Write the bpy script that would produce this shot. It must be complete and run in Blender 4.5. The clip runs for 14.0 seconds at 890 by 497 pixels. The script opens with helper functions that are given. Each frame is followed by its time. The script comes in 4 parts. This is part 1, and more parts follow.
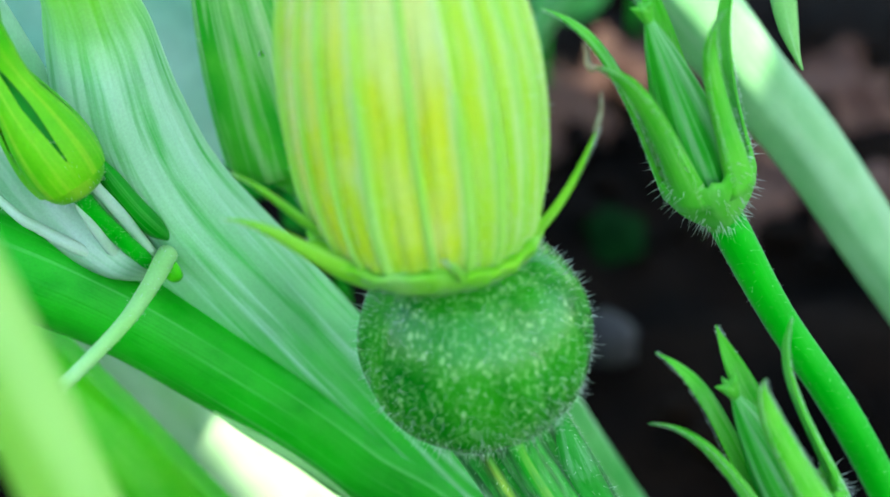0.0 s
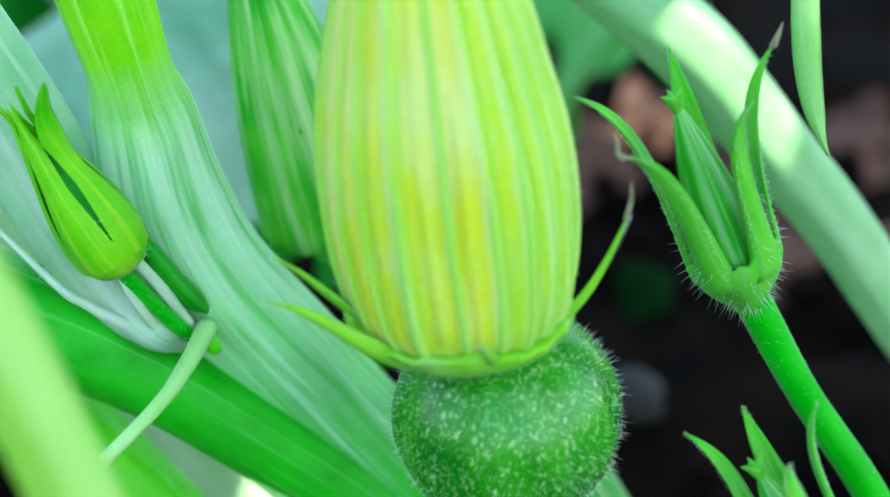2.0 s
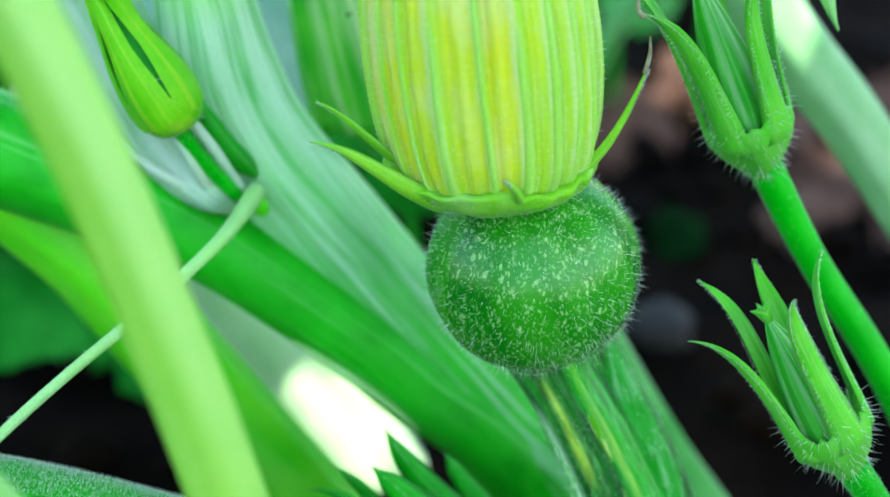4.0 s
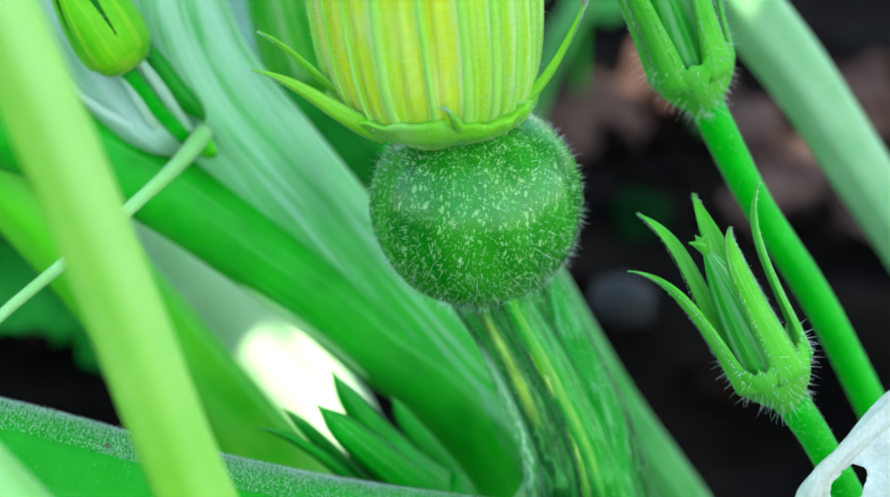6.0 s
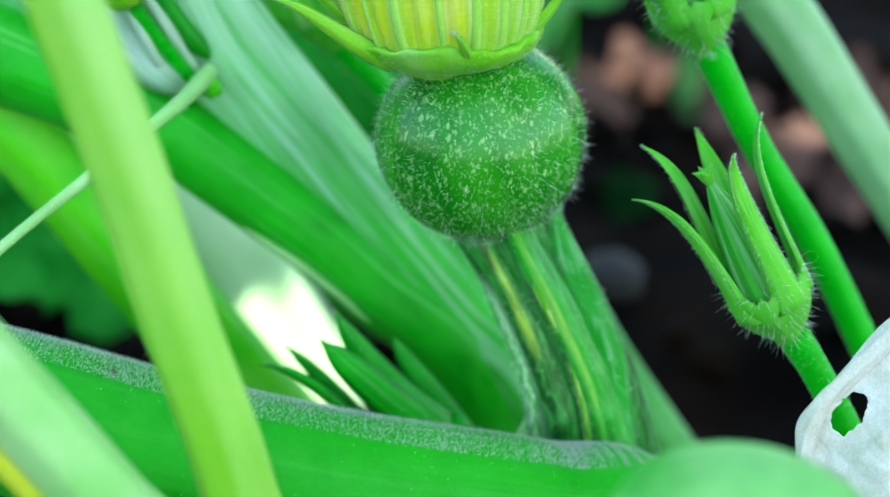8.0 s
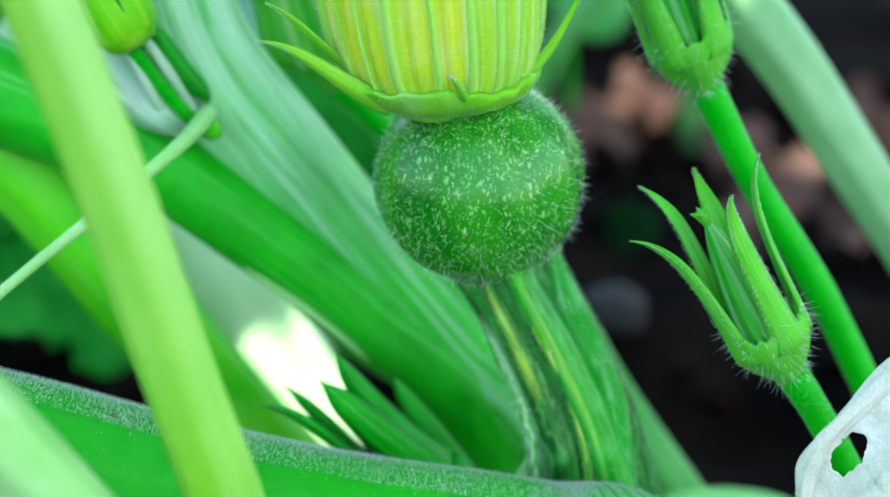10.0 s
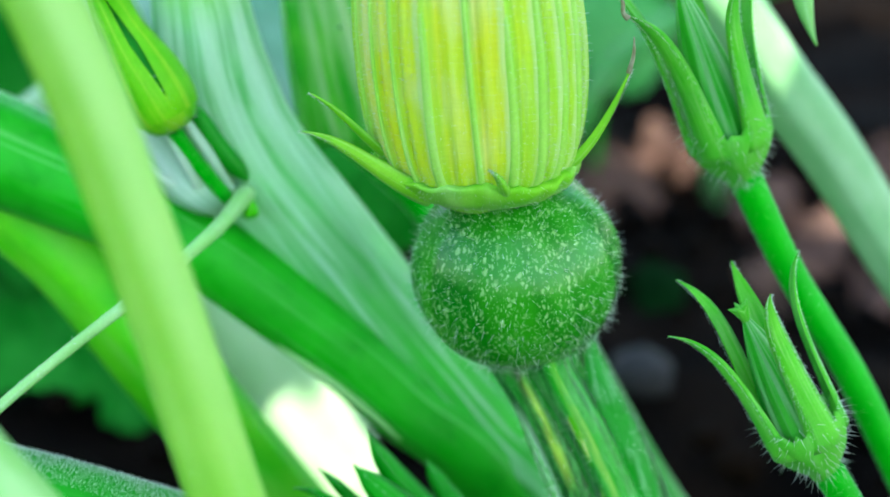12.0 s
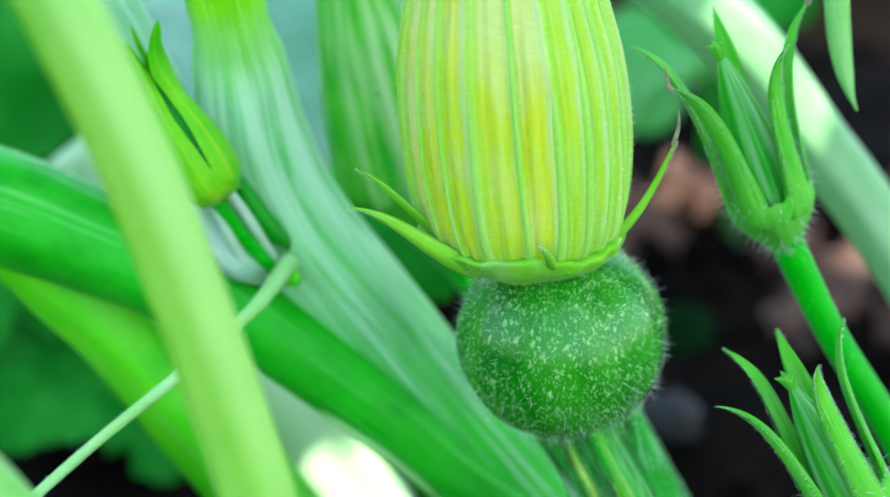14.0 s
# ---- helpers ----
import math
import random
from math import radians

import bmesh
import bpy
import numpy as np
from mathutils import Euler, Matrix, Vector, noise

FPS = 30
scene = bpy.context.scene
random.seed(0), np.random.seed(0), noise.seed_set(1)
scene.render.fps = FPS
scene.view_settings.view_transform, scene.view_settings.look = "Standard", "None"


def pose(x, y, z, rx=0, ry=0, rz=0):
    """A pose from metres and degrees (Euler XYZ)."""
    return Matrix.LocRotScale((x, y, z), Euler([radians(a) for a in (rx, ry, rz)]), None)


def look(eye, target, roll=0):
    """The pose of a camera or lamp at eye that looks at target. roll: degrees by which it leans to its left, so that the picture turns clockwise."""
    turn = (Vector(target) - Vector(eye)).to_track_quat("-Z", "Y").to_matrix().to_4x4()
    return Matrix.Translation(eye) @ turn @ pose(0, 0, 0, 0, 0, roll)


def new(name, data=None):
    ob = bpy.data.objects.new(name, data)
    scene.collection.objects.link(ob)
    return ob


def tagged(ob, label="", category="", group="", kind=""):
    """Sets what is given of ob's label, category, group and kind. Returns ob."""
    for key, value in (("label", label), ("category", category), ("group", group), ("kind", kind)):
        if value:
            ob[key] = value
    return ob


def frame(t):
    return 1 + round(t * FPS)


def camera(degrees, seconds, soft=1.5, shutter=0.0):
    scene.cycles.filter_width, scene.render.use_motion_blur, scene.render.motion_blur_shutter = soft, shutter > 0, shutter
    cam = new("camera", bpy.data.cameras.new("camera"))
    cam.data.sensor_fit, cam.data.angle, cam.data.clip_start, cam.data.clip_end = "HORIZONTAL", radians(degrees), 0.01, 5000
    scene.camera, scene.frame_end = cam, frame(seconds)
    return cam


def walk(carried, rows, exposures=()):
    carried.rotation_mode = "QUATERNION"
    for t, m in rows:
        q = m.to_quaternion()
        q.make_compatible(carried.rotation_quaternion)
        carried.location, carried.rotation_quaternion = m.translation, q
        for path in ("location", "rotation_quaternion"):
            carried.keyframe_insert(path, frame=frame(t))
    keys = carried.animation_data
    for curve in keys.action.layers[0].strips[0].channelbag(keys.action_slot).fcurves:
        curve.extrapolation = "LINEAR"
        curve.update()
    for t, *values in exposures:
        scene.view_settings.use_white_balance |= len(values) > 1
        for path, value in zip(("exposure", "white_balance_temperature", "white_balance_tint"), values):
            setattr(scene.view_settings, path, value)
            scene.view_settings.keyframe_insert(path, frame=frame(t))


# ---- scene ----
cam = camera(30.0, 14.0)
PATH = [
    (0, (-0.004, -0.209, 0.229), (0.029, 1.559, -0.705), -0.2),
    (0.5, (-0.004, -0.209, 0.232), (0.013, 1.56, -0.702), -0.4),
    (1, (-0.006, -0.207, 0.235), (0.014, 1.563, -0.694), -0.1),
    (1.5, (-0.005, -0.209, 0.237), (0.003, 1.566, -0.685), -0.2),
    (2, (-0.005, -0.211, 0.239), (-0.004, 1.572, -0.667), -0.2),
    (2.5, (-0.004, -0.216, 0.241), (-0.032, 1.566, -0.667), -0.2),
    (3, (-0.003, -0.225, 0.235), (-0.048, 1.56, -0.667), 0.0),
    (3.5, (-0.003, -0.235, 0.23), (-0.064, 1.544, -0.682), 0.3),
    (4, (-0.002, -0.24, 0.223), (-0.061, 1.559, -0.649), -0.0),
    (4.2, (-0.001, -0.242, 0.221), (-0.054, 1.549, -0.668), -0.0),
    (6.5, (0.006, -0.251, 0.204), (-0.034, 1.575, -0.61), 0.5),
    (7, (0.002, -0.256, 0.197), (-0.018, 1.578, -0.601), 1.0),
    (7.2, (0.0, -0.257, 0.196), (-0.012, 1.573, -0.611), 1.3),
    (9.5, (0.002, -0.256, 0.197), (-0.013, 1.583, -0.588), 0.6),
    (10, (0.002, -0.256, 0.199), (-0.02, 1.587, -0.579), 0.7),
    (10.5, (0.0, -0.255, 0.199), (-0.013, 1.592, -0.569), 0.9),
    (11, (0.001, -0.253, 0.204), (-0.021, 1.594, -0.562), 1.0),
    (11.5, (0.0, -0.254, 0.205), (-0.04, 1.594, -0.558), 1.4),
    (12, (-0.002, -0.252, 0.209), (-0.042, 1.6, -0.545), 1.5),
    (12.5, (-0.004, -0.251, 0.21), (-0.048, 1.606, -0.531), 1.5),
    (13, (-0.007, -0.25, 0.216), (-0.055, 1.611, -0.516), 1.2),
    (13.5, (-0.008, -0.25, 0.217), (-0.054, 1.612, -0.513), 1.1),
    (14, (-0.009, -0.25, 0.218), (-0.054, 1.608, -0.521), 0.8),
]
walk(cam, [(t, look(eye, target, roll)) for t, eye, target, roll in PATH], [(0, 2.20, 6800, -1), (14, 2.20, 6800, -1)])
FRONT = [(-0.0640, -0.067, 0.1880), (-0.0568, -0.067, 0.1725), (-0.0495, -0.067, 0.1545), (-0.0437, -0.067, 0.1362), (-0.0387, -0.067, 0.1182), (-0.0339, -0.067, 0.1000), (-0.0287, -0.067, 0.0818), (-0.0220, -0.067, 0.0500), (-0.0120, -0.068, -0.01)]
GPTS = [(-0.0993, 0.1, 0.1029), (-0.0766, 0.1, 0.0689), (-0.0624, 0.1, 0.0452), (-0.0486, 0.1, 0.0234), (-0.037, 0.1, 0.0021), (-0.0293, 0.1, -0.012)]
cam.data.dof.use_dof = True
cam.data.dof.focus_distance = 0.254
cam.data.dof.aperture_fstop = 9.5

# ---- light ----
world = bpy.data.worlds.new("sky")
scene.world = world
world.use_nodes = True
wn = world.node_tree.nodes
sky = wn.new("ShaderNodeTexSky")
sky.sky_type = "NISHITA"
sky.sun_disc = False
TO_SUN = Vector((0.50, -0.30, 0.81)).normalized()
sky.sun_elevation = math.asin(TO_SUN.z)
sky.sun_rotation = math.atan2(TO_SUN.x, TO_SUN.y)
wn["Background"].inputs["Strength"].default_value = 0.15
world.node_tree.links.new(sky.outputs[0], wn["Background"].inputs["Color"])
sun = new("sun", bpy.data.lights.new("sun", "SUN"))
sun.data.energy = 2.4
sun.data.angle = radians(0.5)
sun.data.color = (1.0, 0.96, 0.88)
sun.matrix_world = look(TO_SUN, (0, 0, 0))


# ---- materials ----
def nodes_of(name):
    m = bpy.data.materials.new(name)
    m.use_nodes = True
    return m, m.node_tree.nodes, m.node_tree.links, m.node_tree.nodes["Principled BSDF"]


def ramp(n, stops):
    r = n.new("ShaderNodeValToRGB")
    el = r.color_ramp.elements
    while len(el) < len(stops):
        el.new(0.5)
    for e, (p, c) in zip(el, stops):
        e.position, e.color = p, (*c, 1) if len(c) == 3 else c
    return r


def mixed(n, l, fac, a, b, kind="MIX"):
    x = n.new("ShaderNodeMix")
    x.data_type, x.blend_type = "RGBA", kind
    if isinstance(fac, float):
        x.inputs[0].default_value = fac
    else:
        l.new(fac, x.inputs[0])
    for sock, v in ((x.inputs[6], a), (x.inputs[7], b)):
        if isinstance(v, tuple):
            sock.default_value = (*v, 1)
        else:
            l.new(v, sock)
    return x.outputs[2]


def texture(n, l, kind, vec, scale, detail=4.0):
    t = n.new("ShaderNodeTex" + kind)
    t.inputs["Scale"].default_value = scale
    if kind == "Noise":
        t.inputs["Detail"].default_value = detail
    l.new(vec, t.inputs["Vector"])
    return t


def mapping(n, l, vec, scale):
    mp = n.new("ShaderNodeMapping")
    mp.inputs["Scale"].default_value = scale
    l.new(vec, mp.inputs["Vector"])
    return mp.outputs[0]


def bump(n, l, height, dist, strength, bsdf):
    b = n.new("ShaderNodeBump")
    b.inputs["Distance"].default_value = dist
    b.inputs["Strength"].default_value = strength
    l.new(height, b.inputs["Height"])
    l.new(b.outputs[0], bsdf.inputs["Normal"])


def translucent(m, n, l, bsdf, colour, share):
    t = n.new("ShaderNodeBsdfTranslucent")
    if isinstance(colour, tuple):
        t.inputs["Color"].default_value = (*colour, 1)
    else:
        l.new(colour, t.inputs["Color"])
    x = n.new("ShaderNodeMixShader")
    x.inputs[0].default_value = share
    l.new(bsdf.outputs[0], x.inputs[1])
    l.new(t.outputs[0], x.inputs[2])
    l.new(x.outputs[0], n["Material Output"].inputs["Surface"])


def stem_material(name, dark, light, streak, rough=0.4, sheen=0.3, streaks=14.0, share=0.0, amount=0.55, lo=0.5, hi=0.72, long=22.0, sky_sheen=None, frost=None, young=None):
    """Green plant skin: lengthwise streaks along the tube, blotches, fine down; optional sky sheen painted in by
    height.
    """
    m, n, l, b = nodes_of(name)
    uv = n.new("ShaderNodeUVMap").outputs[0]
    ob = n.new("ShaderNodeTexCoord").outputs["Object"]
    blotch = texture(n, l, "Noise", ob, 90.0)
    r1 = ramp(n, [(0.3, dark), (0.7, light)])
    l.new(blotch.outputs[0], r1.inputs[0])
    lines = texture(n, l, "Noise", mapping(n, l, uv, (streaks, long, 1)), 1.0, 3.0)
    r2 = ramp(n, [(lo, (0, 0, 0)), (hi, (amount, amount, amount))])
    l.new(lines.outputs[0], r2.inputs[0])
    share_of = r2.outputs[0]
    # sheen of the sky on the upper stem, put into the colour by height
    if sky_sheen:
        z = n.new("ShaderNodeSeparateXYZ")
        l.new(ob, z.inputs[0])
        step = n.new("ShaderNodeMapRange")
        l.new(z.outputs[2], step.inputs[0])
        for k, v in enumerate(sky_sheen):
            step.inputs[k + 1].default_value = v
    skin = r1.outputs[0]
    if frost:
        soft = texture(n, l, "Noise", mapping(n, l, uv, (24.0 if sky_sheen else 9.0, 24.0 if sky_sheen else 110.0, 1)), 1.0, 5.0)
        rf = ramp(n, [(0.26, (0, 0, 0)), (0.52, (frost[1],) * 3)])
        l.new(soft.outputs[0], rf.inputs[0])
        veil = mixed(n, l, 1.0, rf.outputs[0], step.outputs[0], "MULTIPLY") if sky_sheen else rf.outputs[0]
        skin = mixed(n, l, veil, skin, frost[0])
    col = mixed(n, l, share_of, skin, streak)
    if young:
        # the newer growth, along the stem's length from its upper end
        along = n.new("ShaderNodeSeparateXYZ")
        l.new(uv, along.inputs[0])
        step = n.new("ShaderNodeMapRange")
        l.new(along.outputs[1], step.inputs[0])
        for k, v in enumerate((young[0], young[1], 1.0, 0.0)):
            step.inputs[k + 1].default_value = v
        col = mixed(n, l, step.outputs[0], col, mixed(n, l, r2.outputs[0], mixed(n, l, blotch.outputs[0], young[2], young[3]), young[4]))
    grain = texture(n, l, "Noise", ob, 2600.0, 2.0)
    r3 = ramp(n, [(0.3, (0.90, 0.90, 0.90)), (0.7, (1, 1, 1))])
    l.new(grain.outputs[0], r3.inputs[0])
    col = mixed(n, l, 1.0, col, r3.outputs[0], "MULTIPLY")
    l.new(col, b.inputs["Base Color"])
    b.inputs["Roughness"].default_value = rough
    b.inputs["Specular IOR Level"].default_value = 0.18
    b.inputs["Sheen Weight"].default_value = sheen * 0.3
    b.inputs["Sheen Roughness"].default_value = 0.35
    b.inputs["Sheen Tint"].default_value = (0.9, 1.0, 0.95, 1)
    bump(n, l, lines.outputs[0], 0.0006, 0.35, b)
    if share:
        translucent(m, n, l, b, col, share)
    return m


GREEN = stem_material("stem_green", (0.002, 0.22, 0.001), (0.010, 0.36, 0.004), (0.12, 0.48, 0.10), 0.45, 0.1)
# the vine's pale veil: down and painted sky sheen, stronger towards the top
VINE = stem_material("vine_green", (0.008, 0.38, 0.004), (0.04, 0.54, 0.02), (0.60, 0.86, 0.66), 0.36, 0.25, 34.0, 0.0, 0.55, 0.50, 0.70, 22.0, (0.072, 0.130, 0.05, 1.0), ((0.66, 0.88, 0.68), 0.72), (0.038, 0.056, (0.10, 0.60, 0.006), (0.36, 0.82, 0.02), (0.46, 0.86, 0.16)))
DEEP = stem_material("branch_green", (0.002, 0.25, 0.001), (0.012, 0.42, 0.003), (0.26, 0.70, 0.22), 0.42, 0.08, 40.0, 0.0, 0.34, 0.56, 0.72, 14.0, None, ((0.05, 0.56, 0.03), 0.40))
FRONT_SKIN = stem_material("front_stalk", (0.22, 0.62, 0.02), (0.34, 0.70, 0.06), (0.49, 0.79, 0.27), 0.5, 0.15, 2.2, 0.25, 0.75, 0.42, 0.62, 5.0)
PALE_FRONT = stem_material("pale_front_stalk", (0.26, 0.66, 0.15), (0.42, 0.76, 0.28), (0.62, 0.86, 0.52), 0.5, 0.15, 5.0, 0.25, 0.7)
RUNNER_SKIN = stem_material("runner_green", (0.004, 0.25, 0.001), (0.016, 0.37, 0.005), (0.10, 0.46, 0.08), 0.5, 0.1, 40.0, 0.0, 0.16, 0.52, 0.75, 20.0, None, ((0.03, 0.42, 0.02), 0.4))
DOWNY = stem_material("downy_rib", (0.03, 0.32, 0.02), (0.12, 0.46, 0.09), (0.56, 0.78, 0.52), 0.6, 0.35, 10.0, 0.1, 0.7, 0.46, 0.62, 420.0)
YELLOW_RIB = stem_material("yellow_rib", (0.01, 0.24, 0.004), (0.10, 0.42, 0.012), (0.62, 0.72, 0.22), 0.4, 0.2, 8.0, 0.0, 0.85, 0.48, 0.60, 150.0)
RIB_GREEN = stem_material("outer_rib_green", (0.002, 0.20, 0.002), (0.010, 0.34, 0.006), (0.24, 0.54, 0.24), 0.45, 0.2, 14.0, 0.0, 0.5, 0.50, 0.66, 160.0, None, ((0.06, 0.40, 0.06), 0.5))
BUD_STALK = stem_material("bud_stalk_green", (0.004, 0.36, 0.002), (0.012, 0.46, 0.005), (0.05, 0.55, 0.04), 0.5, 0.9, 10.0, 0.0, 0.2)
FRESH = stem_material("fresh_stalk", (0.06, 0.62, 0.006), (0.16, 0.74, 0.02), (0.30, 0.80, 0.12), 0.45, 0.15, 6.0, 0.1)
PALE = stem_material("pale_stalk", (0.04, 0.28, 0.04), (0.10, 0.38, 0.09), (0.50, 0.68, 0.42), 0.5, 0.2, 7.0, 0.0, 0.6, 0.52, 0.66)
TENDRIL = stem_material("tendril_green", (0.34, 0.74, 0.20), (0.48, 0.82, 0.34), (0.6, 0.86, 0.5), 0.45, 0.3, 4.0, 0.2)
SHEATH = stem_material("sheath_pale", (0.30, 0.62, 0.32), (0.54, 0.78, 0.54), (0.80, 0.90, 0.82), 0.4, 0.3, 12.0, 0.3, 0.8)
BLEACHED = stem_material("bleached_stalk", (0.18, 0.42, 0.16), (0.28, 0.51, 0.24), (0.42, 0.60, 0.37), 0.5, 0.2, 6.0, 0.0, 0.5)
WHITE = stem_material("whitish_stalk", (0.34, 0.60, 0.27), (0.47, 0.69, 0.39), (0.60, 0.77, 0.52), 0.5, 0.2, 6.0, 0.0, 0.6)
WHITISH = stem_material("downy_rim", (0.50, 0.74, 0.50), (0.66, 0.82, 0.66), (0.78, 0.88, 0.80), 0.6, 0.3, 6.0, 0.2, 0.5)
CALYX = stem_material("calyx_lime", (0.14, 0.58, 0.010), (0.32, 0.73, 0.04), (0.52, 0.82, 0.28), 0.42, 0.25, 12.0, 0.25, 0.6)
SEPAL = stem_material("sepal_green", (0.022, 0.45, 0.002), (0.13, 0.65, 0.010), (0.42, 0.76, 0.26), 0.55, 0.45, 14.0, 0.25, 0.35, 0.52, 0.70, 90.0, None, ((0.24, 0.68, 0.12), 0.35))
YOUNG = stem_material("young_bud_green", (0.07, 0.56, 0.005), (0.26, 0.78, 0.015), (0.64, 0.86, 0.08), 0.42, 0.3, 5.0, 0.25, 0.5, 0.48, 0.66)
PETAL_GREEN = stem_material("closed_petal_green", (0.02, 0.36, 0.012), (0.08, 0.52, 0.04), (0.52, 0.80, 0.46), 0.5, 0.2, 14.0, 0.2, 0.65, 0.46, 0.68)
TALL_PETAL = stem_material("tall_bud_petal", (0.03, 0.46, 0.02), (0.16, 0.66, 0.05), (0.70, 0.88, 0.46), 0.5, 0.15, 18.0, 0.25, 0.8, 0.46, 0.64)
YELLOW_EDGE = stem_material("yellow_stalk", (0.5, 0.62, 0.01), (0.62, 0.72, 0.05), (0.6, 0.8, 0.2), 0.4, 0.1, 6.0, 0.2)


def pedicel_material():
    m, n, l, b = nodes_of("pedicel_green")
    uv = n.new("ShaderNodeUVMap").outputs[0]
    ob = n.new("ShaderNodeTexCoord").outputs["Object"]
    lines = texture(n, l, "Noise", mapping(n, l, uv, (22.0, 10.0, 1)), 1.0, 3.0)
    r = ramp(n, [(0.40, (0.001, 0.07, 0.004)), (0.49, (0.004, 0.20, 0.004)), (0.60, (0.02, 0.38, 0.010)), (0.70, (0.26, 0.54, 0.08))])
    l.new(lines.outputs[0], r.inputs[0])
    frost = texture(n, l, "Noise", mapping(n, l, uv, (60.0, 260.0, 1)), 1.0, 6.0)
    r2 = ramp(n, [(0.46, (0, 0, 0)), (0.66, (0.65, 0.65, 0.65))])
    l.new(frost.outputs[0], r2.inputs[0])
    col = mixed(n, l, r2.outputs[0], r.outputs[0], (0.08, 0.42, 0.07))
    at_uv = n.new("ShaderNodeSeparateXYZ")
    l.new(uv, at_uv.inputs[0])
    broken = texture(n, l, "Noise", mapping(n, l, uv, (30.0, 60.0, 1)), 1.0, 4.0)
    for place, wide, low, high, tint in ((0.968, 0.018, 0.003, 0.026, (0.40, 0.62, 0.06)), (0.905, 0.020, 0.008, 0.040, (0.001, 0.12, 0.004)), (0.03, 0.030, 0.006, 0.060, (0.46, 0.66, 0.42))):
        d = n.new("ShaderNodeMath")
        d.operation = "SUBTRACT"
        l.new(at_uv.outputs[0], d.inputs[0])
        d.inputs[1].default_value = place
        w = n.new("ShaderNodeMath")
        w.operation = "ABSOLUTE"
        l.new(d.outputs[0], w.inputs[0])
        inside = n.new("ShaderNodeMapRange")
        l.new(w.outputs[0], inside.inputs[0])
        for q, v in enumerate((wide, wide * 0.2, 0.0, 1.0)):
            inside.inputs[q + 1].default_value = v
        ends = n.new("ShaderNodeMapRange")
        l.new(at_uv.outputs[1], ends.inputs[0])
        for q, v in enumerate((low, low + 0.005, 0.0, 1.0)):
            ends.inputs[q + 1].default_value = v
        stop = n.new("ShaderNodeMapRange")
        l.new(at_uv.outputs[1], stop.inputs[0])
        for q, v in enumerate((high, high - 0.008, 0.0, 1.0)):
            stop.inputs[q + 1].default_value = v
        rb = ramp(n, [(0.36, (0, 0, 0)), (0.52, (0.85, 0.85, 0.85))])
        l.new(broken.outputs[0], rb.inputs[0])
        share = mixed(n, l, 1.0, mixed(n, l, 1.0, inside.outputs[0], ends.outputs[0], "MULTIPLY"), mixed(n, l, 1.0, stop.outputs[0], rb.outputs[0], "MULTIPLY"), "MULTIPLY")
        col = mixed(n, l, share, col, tint)
    l.new(col, b.inputs["Base Color"])
    b.inputs["Roughness"].default_value = 0.33
    b.inputs["Sheen Weight"].default_value = 0.15
    bump(n, l, frost.outputs[0], 0.0005, 0.7, b)
    return m


def fruit_material():
    m, n, l, b = nodes_of("fruit_skin")
    ob = n.new("ShaderNodeTexCoord").outputs["Object"]
    blotch = texture(n, l, "Noise", ob, 55.0)
    r1 = ramp(n, [(0.30, (0.001, 0.08, 0.002)), (0.5, (0.003, 0.14, 0.003)), (0.72, (0.018, 0.23, 0.005))])
    l.new(blotch.outputs[0], r1.inputs[0])
    wob = n.new("ShaderNodeMixRGB")
    wob.blend_type = "ADD"
    wob.inputs[0].default_value = 0.0016
    l.new(ob, wob.inputs[1])
    l.new(texture(n, l, "Noise", ob, 700.0).outputs["Color"], wob.inputs[2])
    uv = n.new("ShaderNodeUVMap").outputs[0]
    sector = texture(n, l, "Noise", mapping(n, l, uv, (13.0, 1.2, 1)), 1.0, 1.0)
    rs = ramp(n, [(0.44, (0, 0, 0)), (0.58, (0.75, 0.75, 0.75))])
    l.new(sector.outputs[0], rs.inputs[0])
    lobed = mixed(n, l, rs.outputs[0], r1.outputs[0], (0.028, 0.27, 0.007))
    spots_in = mapping(n, l, wob.outputs[0], (1, 1, 0.5))
    col = lobed
    for scale, lo, hi, few_lo, tint in ((900.0, 0.20, 0.36, 0.48, (0.36, 0.62, 0.22)), (1500.0, 0.22, 0.40, 0.34, (0.32, 0.58, 0.20)), (2600.0, 0.22, 0.42, 0.34, (0.22, 0.52, 0.15))):
        v = texture(n, l, "Voronoi", spots_in, scale)
        pick = n.new("ShaderNodeSeparateColor")
        l.new(v.outputs["Color"], pick.inputs[0])
        rr = ramp(n, [(lo, (1, 1, 1)), (hi, (0, 0, 0))])
        l.new(v.outputs["Distance"], rr.inputs[0])
        few = ramp(n, [(few_lo, (0, 0, 0)), (few_lo + 0.25, (0.60, 0.60, 0.60))])
        l.new(pick.outputs[0], few.inputs[0])
        f = mixed(n, l, 1.0, rr.outputs[0], few.outputs[0], "MULTIPLY")
        col = mixed(n, l, f, col, tint)
    l.new(col, b.inputs["Base Color"])
    b.inputs["Specular IOR Level"].default_value = 0.38
    b.inputs["Roughness"].default_value = 0.26
    b.inputs["Sheen Weight"].default_value = 0.12
    b.inputs["Sheen Roughness"].default_value = 0.2
    fine = texture(n, l, "Noise", ob, 1500.0, 3.0)
    bump(n, l, fine.outputs[0], 0.0003, 0.25, b)
    return m


